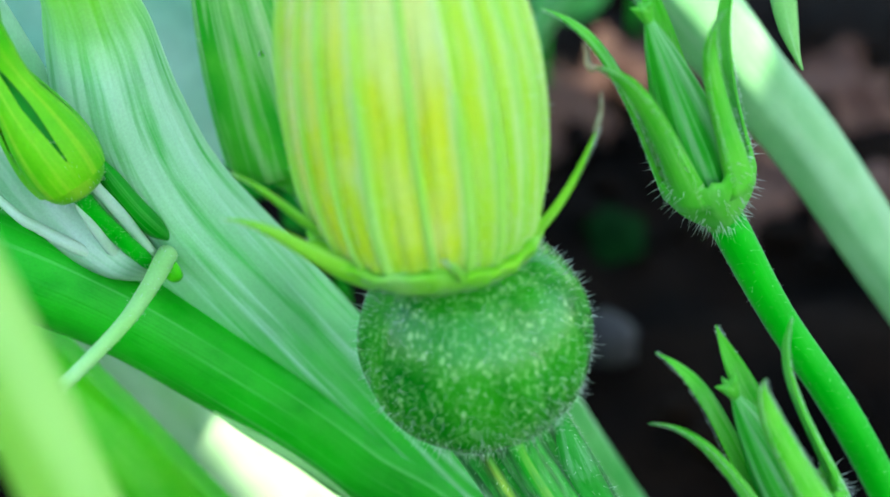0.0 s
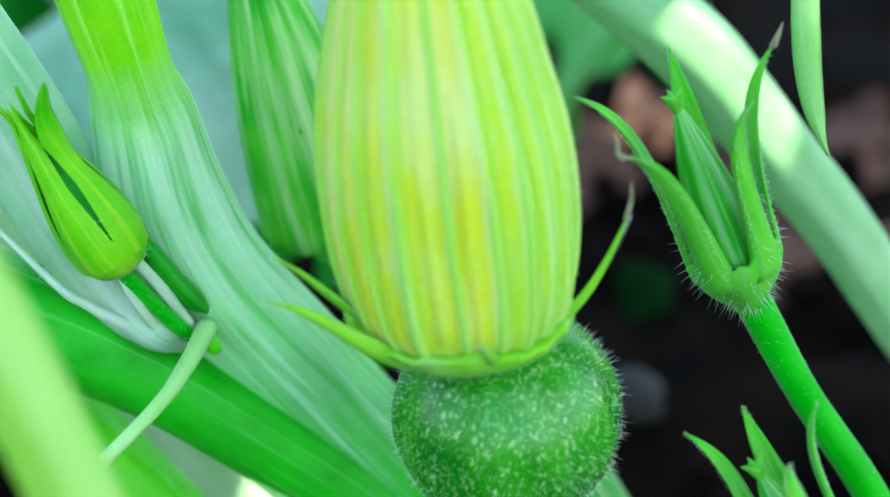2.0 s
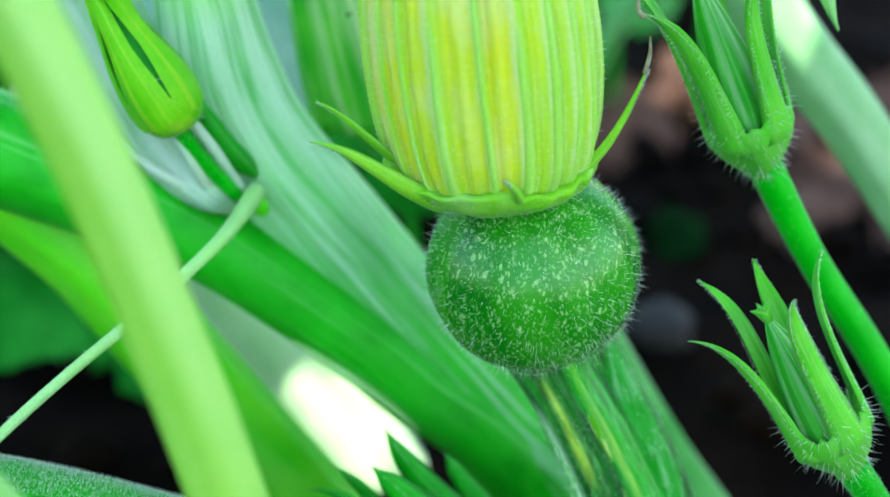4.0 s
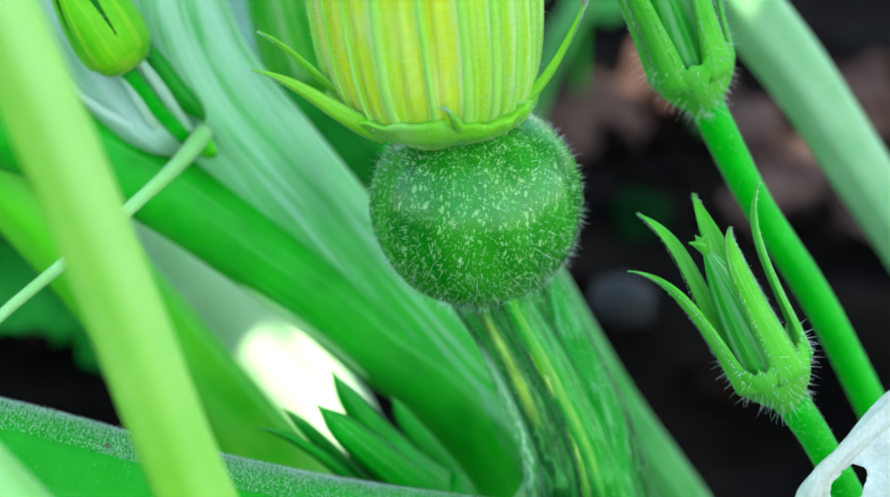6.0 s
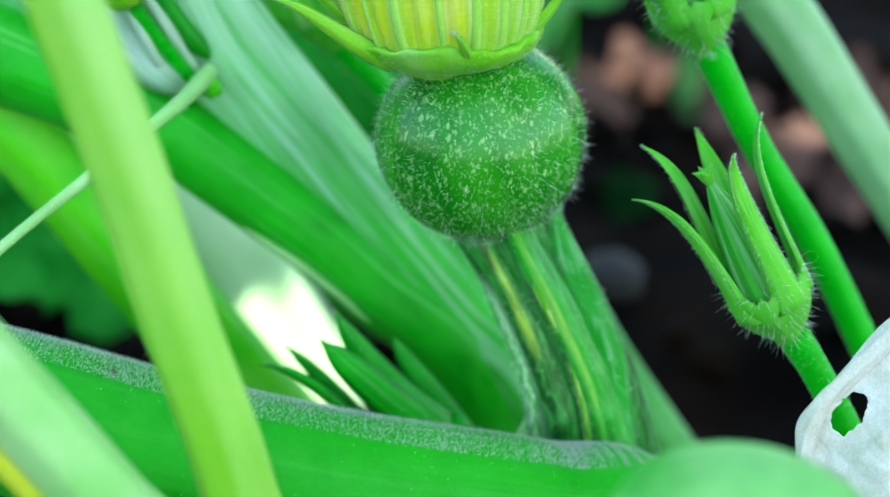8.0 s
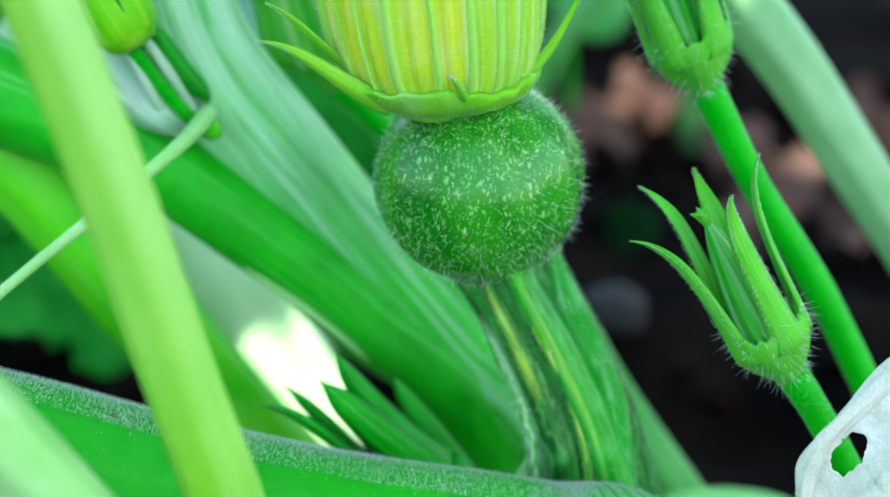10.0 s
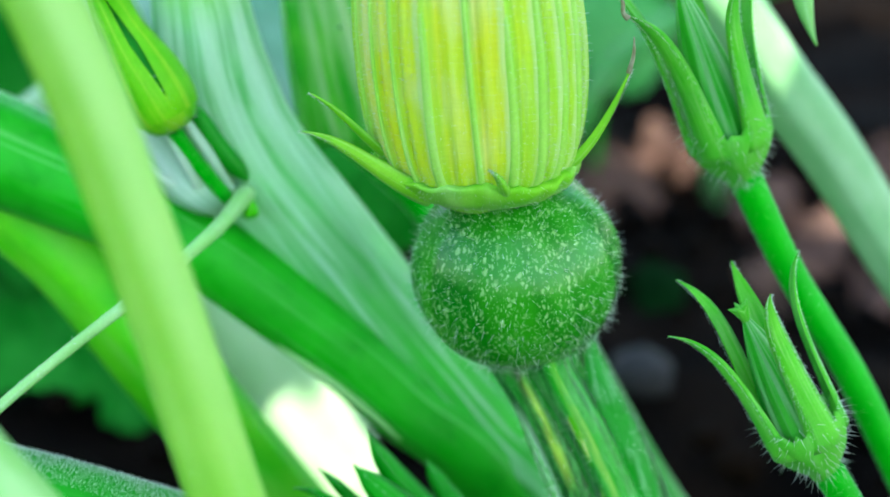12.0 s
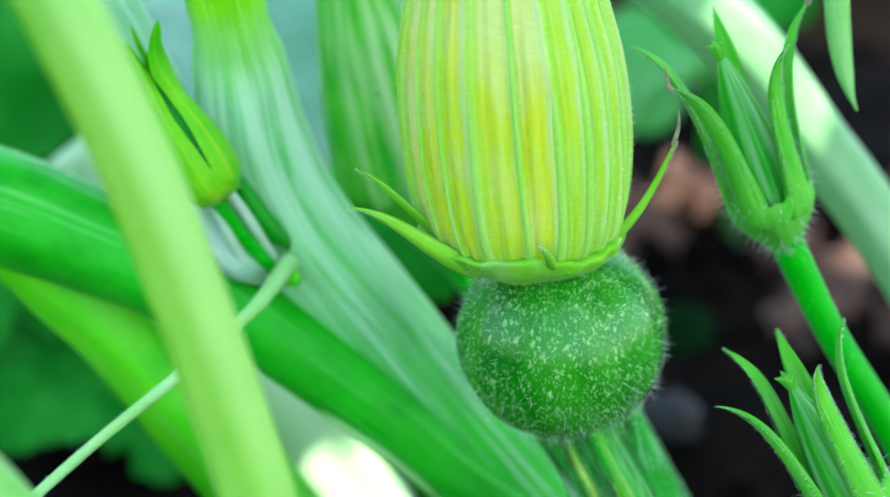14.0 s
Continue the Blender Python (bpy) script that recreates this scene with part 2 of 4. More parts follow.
def petal_material():
    """Closed petals: broad golden to lime panels; beside each rib a pale line, a lime band and a dark groove."""
    m, n, l, b = nodes_of("petal_yellow_green")
    uv = n.new("ShaderNodeUVMap").outputs[0]
    fold = n.new("ShaderNodeUVMap")
    fold.uv_map = "fold"
    away = n.new("ShaderNodeSeparateXYZ")
    l.new(fold.outputs[0], away.inputs[0])

    def scaled(value, by, plus):
        x = n.new("ShaderNodeMath")
        x.operation = "MULTIPLY_ADD"
        l.new(value, x.inputs[0])
        x.inputs[1].default_value = by
        if isinstance(plus, float):
            x.inputs[2].default_value = plus
        else:
            l.new(plus, x.inputs[2])
        return x.outputs[0]

    broad = texture(n, l, "Noise", mapping(n, l, uv, (14.0, 7.0, 1)), 1.0, 3.0)
    r = ramp(n, [(0.36, (0.46, 0.82, 0.06)), (0.60, (0.60, 0.85, 0.05)), (0.84, (0.78, 0.85, 0.04)), (1.0, (0.85, 0.81, 0.04))])
    l.new(scaled(scaled(broad.outputs[0], 0.75, away.outputs[1]), 0.74, 0.0), r.inputs[0])
    # flecks of sun on the golden panels, painted as pale patches
    painted_fleck = texture(n, l, "Noise", mapping(n, l, uv, (9.0, 6.0, 1)), 1.0, 2.0)
    rp = ramp(n, [(0.82, (0, 0, 0)), (1.0, (0.6, 0.6, 0.6))])
    l.new(scaled(painted_fleck.outputs[0], 0.9, scaled(away.outputs[1], 0.5, 0.0)), rp.inputs[0])
    col = mixed(n, l, rp.outputs[0], r.outputs[0], (0.87, 0.90, 0.45))
    # fine lengthwise veins
    veins = texture(n, l, "Noise", mapping(n, l, uv, (110.0, 12.0, 1)), 1.0, 3.0)
    r2 = ramp(n, [(0.46, (0, 0, 0)), (0.66, (0.3, 0.3, 0.3))])
    l.new(veins.outputs[0], r2.inputs[0])
    col = mixed(n, l, r2.outputs[0], col, (0.68, 0.88, 0.34))
    # the rib's bands, by the turn from its crest
    crest = scaled(scaled(veins.outputs[0], 0.03, away.outputs[0]), 4.0, 0.44)
    for stops, tint in (
        ([(0.26, (0, 0, 0)), (0.35, (0.6, 0.6, 0.6)), (0.45, (0.6, 0.6, 0.6)), (0.50, (0, 0, 0))], (0.72, 0.90, 0.42)),
        ([(0.45, (0, 0, 0)), (0.50, (0.65, 0.65, 0.65)), (0.60, (0.65, 0.65, 0.65)), (0.68, (0, 0, 0))], (0.38, 0.80, 0.06)),
        ([(0.62, (0, 0, 0)), (0.67, (0.45, 0.45, 0.45)), (0.70, (0.45, 0.45, 0.45)), (0.80, (0, 0, 0))], (0.22, 0.64, 0.02)),
    ):
        band = ramp(n, stops)
        l.new(crest, band.inputs[0])
        col = mixed(n, l, band.outputs[0], col, tint)
    cross = texture(n, l, "Noise", mapping(n, l, uv, (40.0, 700.0, 1)), 1.0, 3.0)
    r3 = ramp(n, [(0.35, (0.90, 0.92, 0.84)), (0.65, (1, 1, 1))])
    l.new(cross.outputs[0], r3.inputs[0])
    col = mixed(n, l, 1.0, col, r3.outputs[0], "MULTIPLY")
    l.new(col, b.inputs["Base Color"])
    b.inputs["Roughness"].default_value = 0.5
    b.inputs["Specular IOR Level"].default_value = 0.25
    b.inputs["Sheen Weight"].default_value = 0.3
    b.inputs["Sheen Roughness"].default_value = 0.25
    bump(n, l, veins.outputs[0], 0.0006, 0.6, b)
    translucent(m, n, l, b, col, 0.3)
    return m


def plain_material(name, a, c, scale, rough=0.6, share=0.0, grain=0.3, relief=0.002):
    m, n, l, b = nodes_of(name)
    ob = n.new("ShaderNodeTexCoord").outputs["Object"]
    t1 = texture(n, l, "Noise", ob, scale, 5.0)
    r1 = ramp(n, [(0.35, a), (0.68, c)])
    l.new(t1.outputs[0], r1.inputs[0])
    t2 = texture(n, l, "Noise", ob, scale * 14, 3.0)
    r2 = ramp(n, [(0.3, (1 - grain,) * 3), (0.7, (1, 1, 1))])
    l.new(t2.outputs[0], r2.inputs[0])
    col = mixed(n, l, 1.0, r1.outputs[0], r2.outputs[0], "MULTIPLY")
    l.new(col, b.inputs["Base Color"])
    b.inputs["Roughness"].default_value = rough
    b.inputs["Specular IOR Level"].default_value = 0.05 if rough > 0.8 else 0.35
    bump(n, l, t2.outputs[0], relief, 0.5, b)
    if share:
        translucent(m, n, l, b, col, share)
    return m


FRUIT = fruit_material()
PETAL = petal_material()
PEDICEL = pedicel_material()
RIB = stem_material("petal_rib", (0.42, 0.82, 0.08), (0.54, 0.86, 0.18), (0.68, 0.90, 0.40), 0.55, 0.1, 4.0, 0.3)
HAIR = plain_material("plant_hair", (0.84, 0.92, 0.84), (0.92, 0.96, 0.92), 300.0, 0.4, 0.55, 0.03)
DRYTIP = plain_material("withered_tip", (0.30, 0.26, 0.14), (0.48, 0.46, 0.30), 900.0, 0.7)
# near-black brown: the deep shade under the foliage is put into the soil colour
SHADED_SOIL = plain_material("soil", (0.0018, 0.0008, 0.0003), (0.0115, 0.0056, 0.0026), 26.0, 1.0, 0.0, 0.6)
LITTER = plain_material("dead_leaf_brown", (0.080, 0.038, 0.028), (0.22, 0.125, 0.096), 60.0, 0.85, 0.15)
STONE = plain_material("grey_stone", (0.010, 0.0085, 0.0078), (0.028, 0.024, 0.022), 60.0, 0.8)
DRIED = plain_material("dried_leaf_white", (0.72, 0.71, 0.56), (0.92, 0.90, 0.80), 160.0, 0.85, 0.1, 0.16, 0.0001)
LEAF = plain_material("leaf_green", (0.010, 0.20, 0.012), (0.05, 0.42, 0.05), 40.0, 0.85, 0.25)
# leaf green taken down to near-black, its shade put into the colour
LEAF_SHADED = plain_material("leaf_green_shaded", (0.001, 0.014, 0.002), (0.003, 0.034, 0.005), 40.0, 0.9, 0.2)
LEAF_LIGHT = plain_material("leaf_light_green", (0.06, 0.46, 0.07), (0.22, 0.64, 0.18), 50.0, 0.8, 0.3)
LEAF_MINT = plain_material("leaf_mint_green", (0.07, 0.55, 0.05), (0.34, 0.79, 0.22), 55.0, 0.45, 0.3, 0.15, 0.0003)
LEAF_BLUE = plain_material("leaf_blue_green", (0.12, 0.38, 0.22), (0.40, 0.64, 0.46), 26.0, 0.55, 0.2)


# ---- building ----
def thing(name, base, label, category, group=""):
    ob = new(name)
    ob.location = base
    return tagged(ob, label, category, group)


def part(name, bm, material, parent, label="", kind=""):
    me = bpy.data.meshes.new(name)
    bm.to_mesh(me)
    bm.free()
    me.materials.append(material)
    me.polygons.foreach_set("use_smooth", [True] * len(me.polygons))
    ob = new(name, me)
    if parent is not None:
        top = parent
        at = Vector(top.location)
        while top.parent is not None:
            top = top.parent
            at = at + Vector(top.location)
        # parts keep world coordinates: the origin of the whole is taken off
        me.transform(Matrix.Translation(-at))
        ob.parent = parent
    return tagged(ob, label, kind=kind)


def smooth_path(points, steps):
    """Catmull-Rom through the points."""
    p = [Vector(q) for q in points]
    p = [p[0] * 2 - p[1]] + p + [p[-1] * 2 - p[-2]]
    out = []
    for i in range(1, len(p) - 2):
        a, b, c, d = p[i - 1:i + 3]
        for s in range(steps):
            t = s / steps
            out.append(0.5 * (2 * b + (c - a) * t + (2 * a - 5 * b + 4 * c - d) * t * t + (3 * b - a - 3 * c + d) * t ** 3))
    out.append(p[-2])
    return out


def spread(values, count):
    """Values given at even steps, smoothed to count."""
    out = []
    for i in range(count):
        x = i / (count - 1) * (len(values) - 1)
        k = min(int(x), len(values) - 2)
        t = x - k
        b, c = values[k], values[k + 1]
        a, d = values[max(k - 1, 0)], values[min(k + 2, len(values) - 1)]
        out.append(0.5 * (2 * b + (c - a) * t + (2 * a - 5 * b + 4 * c - d) * t * t + (3 * b - a - 3 * c + d) * t ** 3))
    return out


def tube(points, radii, sides=28, steps=10, ridges=0, depth=0.0, twist=0.0, sharp=1.0, wobble=0.0, bm=None, flat=1.0, phase=0.0):
    """A tapering stem along the points, with lengthwise ridges."""
    bm = bm or bmesh.new()
    uv = bm.loops.layers.uv.verify()
    path = smooth_path(points, steps)
    rad = spread(radii, len(path))
    rings, along, normal = [], [], None
    length = 0.0
    for i, q in enumerate(path):
        d = (path[min(i + 1, len(path) - 1)] - path[max(i - 1, 0)]).normalized()
        if normal is None:
            normal = d.orthogonal().normalized() if abs(d.z) > 0.9 else d.cross(Vector((0, 0, 1))).normalized()
        normal = (normal - d * normal.dot(d)).normalized()
        side = d.cross(normal)
        if i:
            length += (q - path[i - 1]).length
        along.append(length)
        ring = []
        for s in range(sides):
            a = 2 * math.pi * s / sides
            g = (0.5 + 0.5 * math.cos(ridges * (a + phase + twist * i / len(path)))) ** sharp if ridges else 0.0
            r = rad[i] * (1 + depth * (g - 0.5))
            if wobble:
                r *= 1 + wobble * noise.noise(Vector((math.cos(a) * 1.5, math.sin(a) * 1.5, length * 90)) + q * 40)
            ring.append(bm.verts.new(q + normal * (r * math.cos(a)) + side * (r * flat * math.sin(a))))
        rings.append(ring)
    for i in range(len(rings) - 1):
        for s in range(sides):
            t = (s + 1) % sides
            f = bm.faces.new((rings[i][s], rings[i][t], rings[i + 1][t], rings[i + 1][s]))
            for loop, (u, v) in zip(f.loops, ((s, i), (s + 1, i), (s + 1, i + 1), (s, i + 1))):
                loop[uv].uv = (u / sides, along[v])
    bm.faces.new(rings[0][::-1])
    bm.faces.new(rings[-1])
    return bm


def bezier(p0, p1, p2, p3, t):
    return p0 * (1 - t) ** 3 + p1 * (3 * t * (1 - t) ** 2) + p2 * (3 * t * t * (1 - t)) + p3 * t ** 3


def blade(p0, p1, p2, p3, out, widths, thick, cup=0.25, steps=18, cross=6):
    """A sepal: a tapering, slightly hollow blade along a bent line, its back turned to out."""
    bm = bmesh.new()
    uv = bm.loops.layers.uv.verify()
    rows = []
    wid = spread(widths, steps + 1)
    length = (p3 - p0).length
    for i in range(steps + 1):
        t = i / steps
        q = bezier(p0, p1, p2, p3, t)
        d = (bezier(p0, p1, p2, p3, min(t + 0.02, 1)) - bezier(p0, p1, p2, p3, max(t - 0.02, 0))).normalized()
        o = (out - d * out.dot(d)).normalized()
        s = d.cross(o)
        w = max(wid[i], 0.00008)
        th = thick * min(1.0, w / max(widths) + 0.15)
        ring = []
        for j in range(cross + 1):
            x = 2 * j / cross - 1
            ring.append(q + s * (x * w) + o * (th * (1 - x * x) - cup * w * x * x))
        for j in range(1, cross):
            x = 1 - 2 * j / cross
            ring.append(q + s * (x * w) + o * (-th * 0.5 * (1 - x * x) - cup * w * x * x))
        rows.append([bm.verts.new(v) for v in ring])
    n = len(rows[0])
    for i in range(steps):
        for j in range(n):
            k = (j + 1) % n
            f = bm.faces.new((rows[i][j], rows[i][k], rows[i + 1][k], rows[i + 1][j]))
            for loop, (u, v) in zip(f.loops, ((j, i), (j + 1, i), (j + 1, i + 1), (j, i + 1))):
                loop[uv].uv = (u / n, v / steps * length)
    bm.faces.new(rows[0][::-1])
    bm.faces.new(rows[-1])
    return bm


def hairs(spots, length, radius, droop=0.2):
    """Fine bristles: thin three-sided spikes on the given (place, normal) spots."""
    bm = bmesh.new()
    for place, nrm in spots:
        d = (nrm + Vector([random.uniform(-0.35, 0.35) for _ in range(3)]) - Vector((0, 0, droop * random.random()))).normalized()
        ln = length * random.uniform(0.35, 1.0) ** 1.3
        a = d.orthogonal().normalized()
        b = d.cross(a)
        root = [bm.verts.new(place + (a * math.cos(k) + b * math.sin(k)) * radius) for k in (0, 2.1, 4.2)]
        tip = bm.verts.new(place + d * ln)
        for k in range(3):
            bm.faces.new((root[k], root[(k + 1) % 3], tip))
    return bm


def tube_spots(points, radii, count, steps=10, ridges=0, depth=0.0, twist=0.0, sharp=1.0, facing=None, phase=0.0):
    """Spots spread over the surface of such a tube; facing: (direction, least cosine) keeps those that look that way."""
    path = smooth_path(points, steps)
    rad = spread(radii, len(path))
    rows, normal = [], None
    for i, q in enumerate(path):
        d = (path[min(i + 1, len(path) - 1)] - path[max(i - 1, 0)]).normalized()
        if normal is None:
            normal = d.orthogonal().normalized() if abs(d.z) > 0.9 else d.cross(Vector((0, 0, 1))).normalized()
        normal = (normal - d * normal.dot(d)).normalized()
        rows.append((q, normal, d.cross(normal)))
    out = []
    for _ in range(count):
        i = random.randrange(len(path) - 1)
        a = random.uniform(0, 2 * math.pi)
        nrm = rows[i][1] * math.cos(a) + rows[i][2] * math.sin(a)
        if facing and nrm.dot(facing[0]) < facing[1]:
            continue
        g = (0.5 + 0.5 * math.cos(ridges * (a + phase + twist * i / len(path)))) ** sharp if ridges else 0.0
        r = rad[i] * (1 + depth * (g - 0.5))
        out.append((path[i].lerp(path[i + 1], random.random()) + nrm * r * 0.985, nrm))
    return out


def lathe(base, axis, profile, sides=40, lobes=0, depth=0.0, seam=None):
    """A body of turning: profile rows of (height, radius) along the axis from base."""
    bm = bmesh.new()
    uv = bm.loops.layers.uv.verify()
    axis = Vector(axis).normalized()
    a = axis.cross(Vector((0, 1, 0))).normalized()
    b = axis.cross(a)
    rings = []
    for i, (h, r) in enumerate(profile):
        ring = []
        for s in range(sides):
            k = 2 * math.pi * s / sides
            rr = r * (1 + depth * math.cos(lobes * k)) if lobes else r
            if seam:
                rr = seam(k, i / (len(profile) - 1), r)
            ring.append(bm.verts.new(Vector(base) + axis * h + a * (rr * math.cos(k)) + b * (rr * math.sin(k))))
        rings.append(ring)
    for i in range(len(rings) - 1):
        for s in range(sides):
            t = (s + 1) % sides
            f = bm.faces.new((rings[i][s], rings[i][t], rings[i + 1][t], rings[i + 1][s]))
            for loop, (u, v) in zip(f.loops, ((s, i), (s + 1, i), (s + 1, i + 1), (s, i + 1))):
                loop[uv].uv = (u / sides, profile[v][0])
    bm.faces.new(rings[0][::-1])
    bm.faces.new(rings[-1])
    bmesh.ops.recalc_face_normals(bm, faces=bm.faces)
    return bm


# ---- ground ----
def ground():
    bm = bmesh.new()
    near = np.linspace(-0.6, 0.8, 90)
    far = np.array([1.0, 1.5, 2.5, 5, 12, 40])
    xs = np.concatenate((-far[::-1], np.linspace(-0.6, 0.6, 80), far))
    ys = np.concatenate((-far[::-1], near, far))
    grid = []
    for y in ys:
        row = []
        for x in xs:
            h = 0.0
            if abs(x) < 0.7 and abs(y) < 0.9:
                v = Vector((x, y, 0))
                h = 0.012 * noise.noise(v * 14) + 0.008 * noise.noise(v * 40) + 0.004 * noise.noise(v * 110)
            row.append(bm.verts.new((x, y, h - 0.006)))
        grid.append(row)
    for j in range(len(ys) - 1):
        for i in range(len(xs) - 1):
            bm.faces.new((grid[j][i], grid[j][i + 1], grid[j + 1][i + 1], grid[j + 1][i]))
    return tagged(part("ground", bm, SHADED_SOIL, None), "brown garden soil with crumbs, near-black with painted-in shade", "soil", kind="structure")


ground()


# ---- the vine ----
def vine():
    root = thing("pumpkin_vine", (0.028, 0.034, 0.0), "thick ribbed green pumpkin vine with a side branch and leaf stalk", "vine")
    main = [(-0.0600, 0.024, 0.1900), (-0.0573, 0.026, 0.1697), (-0.0555, 0.027, 0.1602), (-0.0534, 0.029, 0.1485), (-0.0524, 0.0320, 0.1400), (-0.0503, 0.034, 0.1240), (-0.044, 0.034, 0.1091), (-0.0268, 0.035, 0.0856), (-0.0024, 0.035, 0.0557), (0.0139, 0.034, 0.0362), (0.03, 0.034, -0.01)]
    part("stem", tube(main, [0.0076, 0.0074, 0.0071, 0.0066, 0.0082, 0.0100, 0.0108, 0.0108, 0.0105, 0.0105, 0.011], 64, 14, 8, 0.045, 0.3, 1.5, 0.03), VINE, root, "pale streaked main stem, sky sheen painted on its upper part")
    branch = [(-0.1192, 0.024, 0.1223), (-0.0959, 0.028, 0.1137), (-0.0809, 0.028, 0.1078), (-0.0655, 0.027, 0.1017), (-0.0496, 0.026, 0.0932), (-0.0289, 0.027, 0.0769), (-0.0153, 0.028, 0.0639), (0.0034, 0.03, 0.0449), (0.03, 0.033, -0.01)]
    part("side_branch", tube(branch, [0.0098, 0.0102, 0.0096, 0.0086, 0.0078, 0.0075, 0.0075, 0.0078, 0.0085], 48, 14, 6, 0.03, -0.3, 1.5, 0.03), DEEP, root, "dark green side branch")
    part("ridge", tube([(-0.0379, 0.021, 0.0777), (-0.0328, 0.021, 0.0739), (-0.0267, 0.021, 0.0694), (-0.0205, 0.021, 0.0641), (-0.0152, 0.021, 0.0588)], [0.0002, 0.0008, 0.0010, 0.0008, 0.0002], 12, 8), PALE_FRONT, root, "pale raised ridge under the branch")
    sheath = [(-0.0907, 0.036, 0.177), (-0.0829, 0.034, 0.1581), (-0.0745, 0.032, 0.1417), (-0.0665, 0.03, 0.1247), (-0.0587, 0.026, 0.1129), (-0.0516, 0.021, 0.1067), (-0.0473, 0.022, 0.1033)]
    part("hairs", hairs(tube_spots(branch, [0.0098, 0.0102, 0.0096, 0.0086, 0.0078, 0.0075, 0.0075, 0.0078, 0.0085], 16000, 14, 6, 0.03, -0.3, 1.5, (Vector((0, 0.42, 0.90)), 0.75)), 0.0006, 0.00005), HAIR, root, "fine white down on the branch", "stuff")
    stub = [(-0.0529, 0.0225, 0.1233), (-0.0509, 0.0215, 0.1201), (-0.0479, 0.0215, 0.1154), (-0.045, 0.022, 0.1115), (-0.0431, 0.024, 0.1083)]
    part("stipule", tube(stub, [0.0006, 0.0016, 0.0018, 0.0017, 0.0006], 16, 8), GREEN, root, "short green stipule on the stem")
    part("sheath", tube(sheath, [0.0068, 0.0072, 0.0080, 0.0082, 0.0066, 0.0036, 0.0016], 28, 10, 5, 0.14, 0.4, 1.2), SHEATH, root, "pale downy sheath along the stem")
    for rim in ([(-0.0760, 0.018, 0.1290), (-0.0649, 0.016, 0.1173), (-0.0615, 0.017, 0.1139), (-0.0573, 0.018, 0.1105), (-0.0528, 0.020, 0.1070), (-0.0485, 0.022, 0.1046)],
                [(-0.0556, 0.0155, 0.1200), (-0.0528, 0.0165, 0.1138), (-0.0510, 0.019, 0.1088), (-0.0485, 0.022, 0.1046)],
                [(-0.0545, 0.0165, 0.1245), (-0.0532, 0.0165, 0.1225), (-0.0497, 0.0185, 0.1160), (-0.0454, 0.0215, 0.1070)]):
        part("sheath_rim", tube(rim, [0.0004, 0.0008, 0.0009, 0.0010, 0.0007], 12, 8, 0, 0.0, 0.0, 1.0, 0.15), WHITISH, root, "pale downy rim of the sheath")
    part("bract", tube([(-0.0430, 0.0215, 0.1062), (-0.0426, 0.0200, 0.1052), (-0.0421, 0.0200, 0.1040), (-0.0415, 0.0220, 0.1028)], [0.0007, 0.0013, 0.0013, 0.0005], 16, 8), FRESH, root, "tiny lime bract beside the tendril")
    tend = [(-0.0432, 0.0215, 0.1068), (-0.0450, 0.0105, 0.1063), (-0.0481, 0.0, 0.1054), (-0.0579, -0.010, 0.0991), (-0.0693, -0.015, 0.0906), (-0.0797, -0.020, 0.0822), (-0.098, -0.028, 0.066)]
    t = part("tendril", tube(tend, [0.0017, 0.0014, 0.00115, 0.0010, 0.0009, 0.0009, 0.0008], 14, 10), TENDRIL, root, "thin pale tendril")
    part("hairs", hairs(tube_spots(tend, [0.0017, 0.0014, 0.00115, 0.0010, 0.0009, 0.0009, 0.0008], 260), 0.0007, 0.00004), HAIR, t, "fine white bristles", "stuff")


vine()


# ---- single stalks ----
def stalk(name, label, points, radii, material, ridges=6, depth=0.08, bristles=220, group="leaf stalks"):
    root = thing(name, points[-1], label, "stalk", group)
    part("stem", tube(points, radii, 32, 12, ridges, depth, 0.3, 1.3, 0.02), material, root)
    if bristles:
        part("hairs", hairs(tube_spots(points, radii, bristles, 12, ridges, depth, 0.3, 1.3), 0.0008, 0.000028), HAIR, root, "fine white bristles", "stuff")
    return root


stalk("leaf_stalk", "lime green pumpkin leaf stalk rising close by, smooth", FRONT, [0.0047, 0.0047, 0.0047, 0.0048, 0.0049, 0.0050, 0.0051, 0.0052, 0.0053], FRONT_SKIN)
flanked = stalk("leaf_stalk", "pale green leaf stalk with a yellow flank", [(-0.080, -0.080, 0.133), (-0.0637, -0.080, 0.1116), (-0.0528, -0.080, 0.0975), (-0.0419, -0.080, 0.0828), (-0.0318, -0.080, 0.0682), (0.012, -0.078, -0.01)], [0.0050] * 6, PALE_FRONT)
part("flank", tube([(-0.086, -0.0805, 0.131), (-0.0680, -0.0812, 0.1080), (-0.0570, -0.0812, 0.0938), (-0.0462, -0.0812, 0.0790), (-0.036, -0.0812, 0.0640), (0.006, -0.079, -0.01)], [0.0022] * 6, 16, 10), YELLOW_EDGE, flanked, "yellow lengthwise flank")
stalk("leaf_stalk", "bright green leaf stalk beneath the branch", [(-0.110, 0.036, 0.122), (-0.0892, 0.035, 0.0986), (-0.0776, 0.035, 0.0864), (-0.0609, 0.035, 0.0644), (-0.0433, 0.035, 0.040), (-0.0258, 0.035, 0.0167), (-0.010, 0.035, -0.01)], [0.0075, 0.0078, 0.008, 0.0085, 0.0088, 0.009, 0.009], FRESH)
stalk("leaf_stalk", "whitish sunlit leaf stalk behind the vine", [(x, y + 0.004, z - 0.002) for x, y, z in GPTS], [0.0120, 0.0145, 0.0158, 0.0160, 0.0160, 0.0160], WHITE)
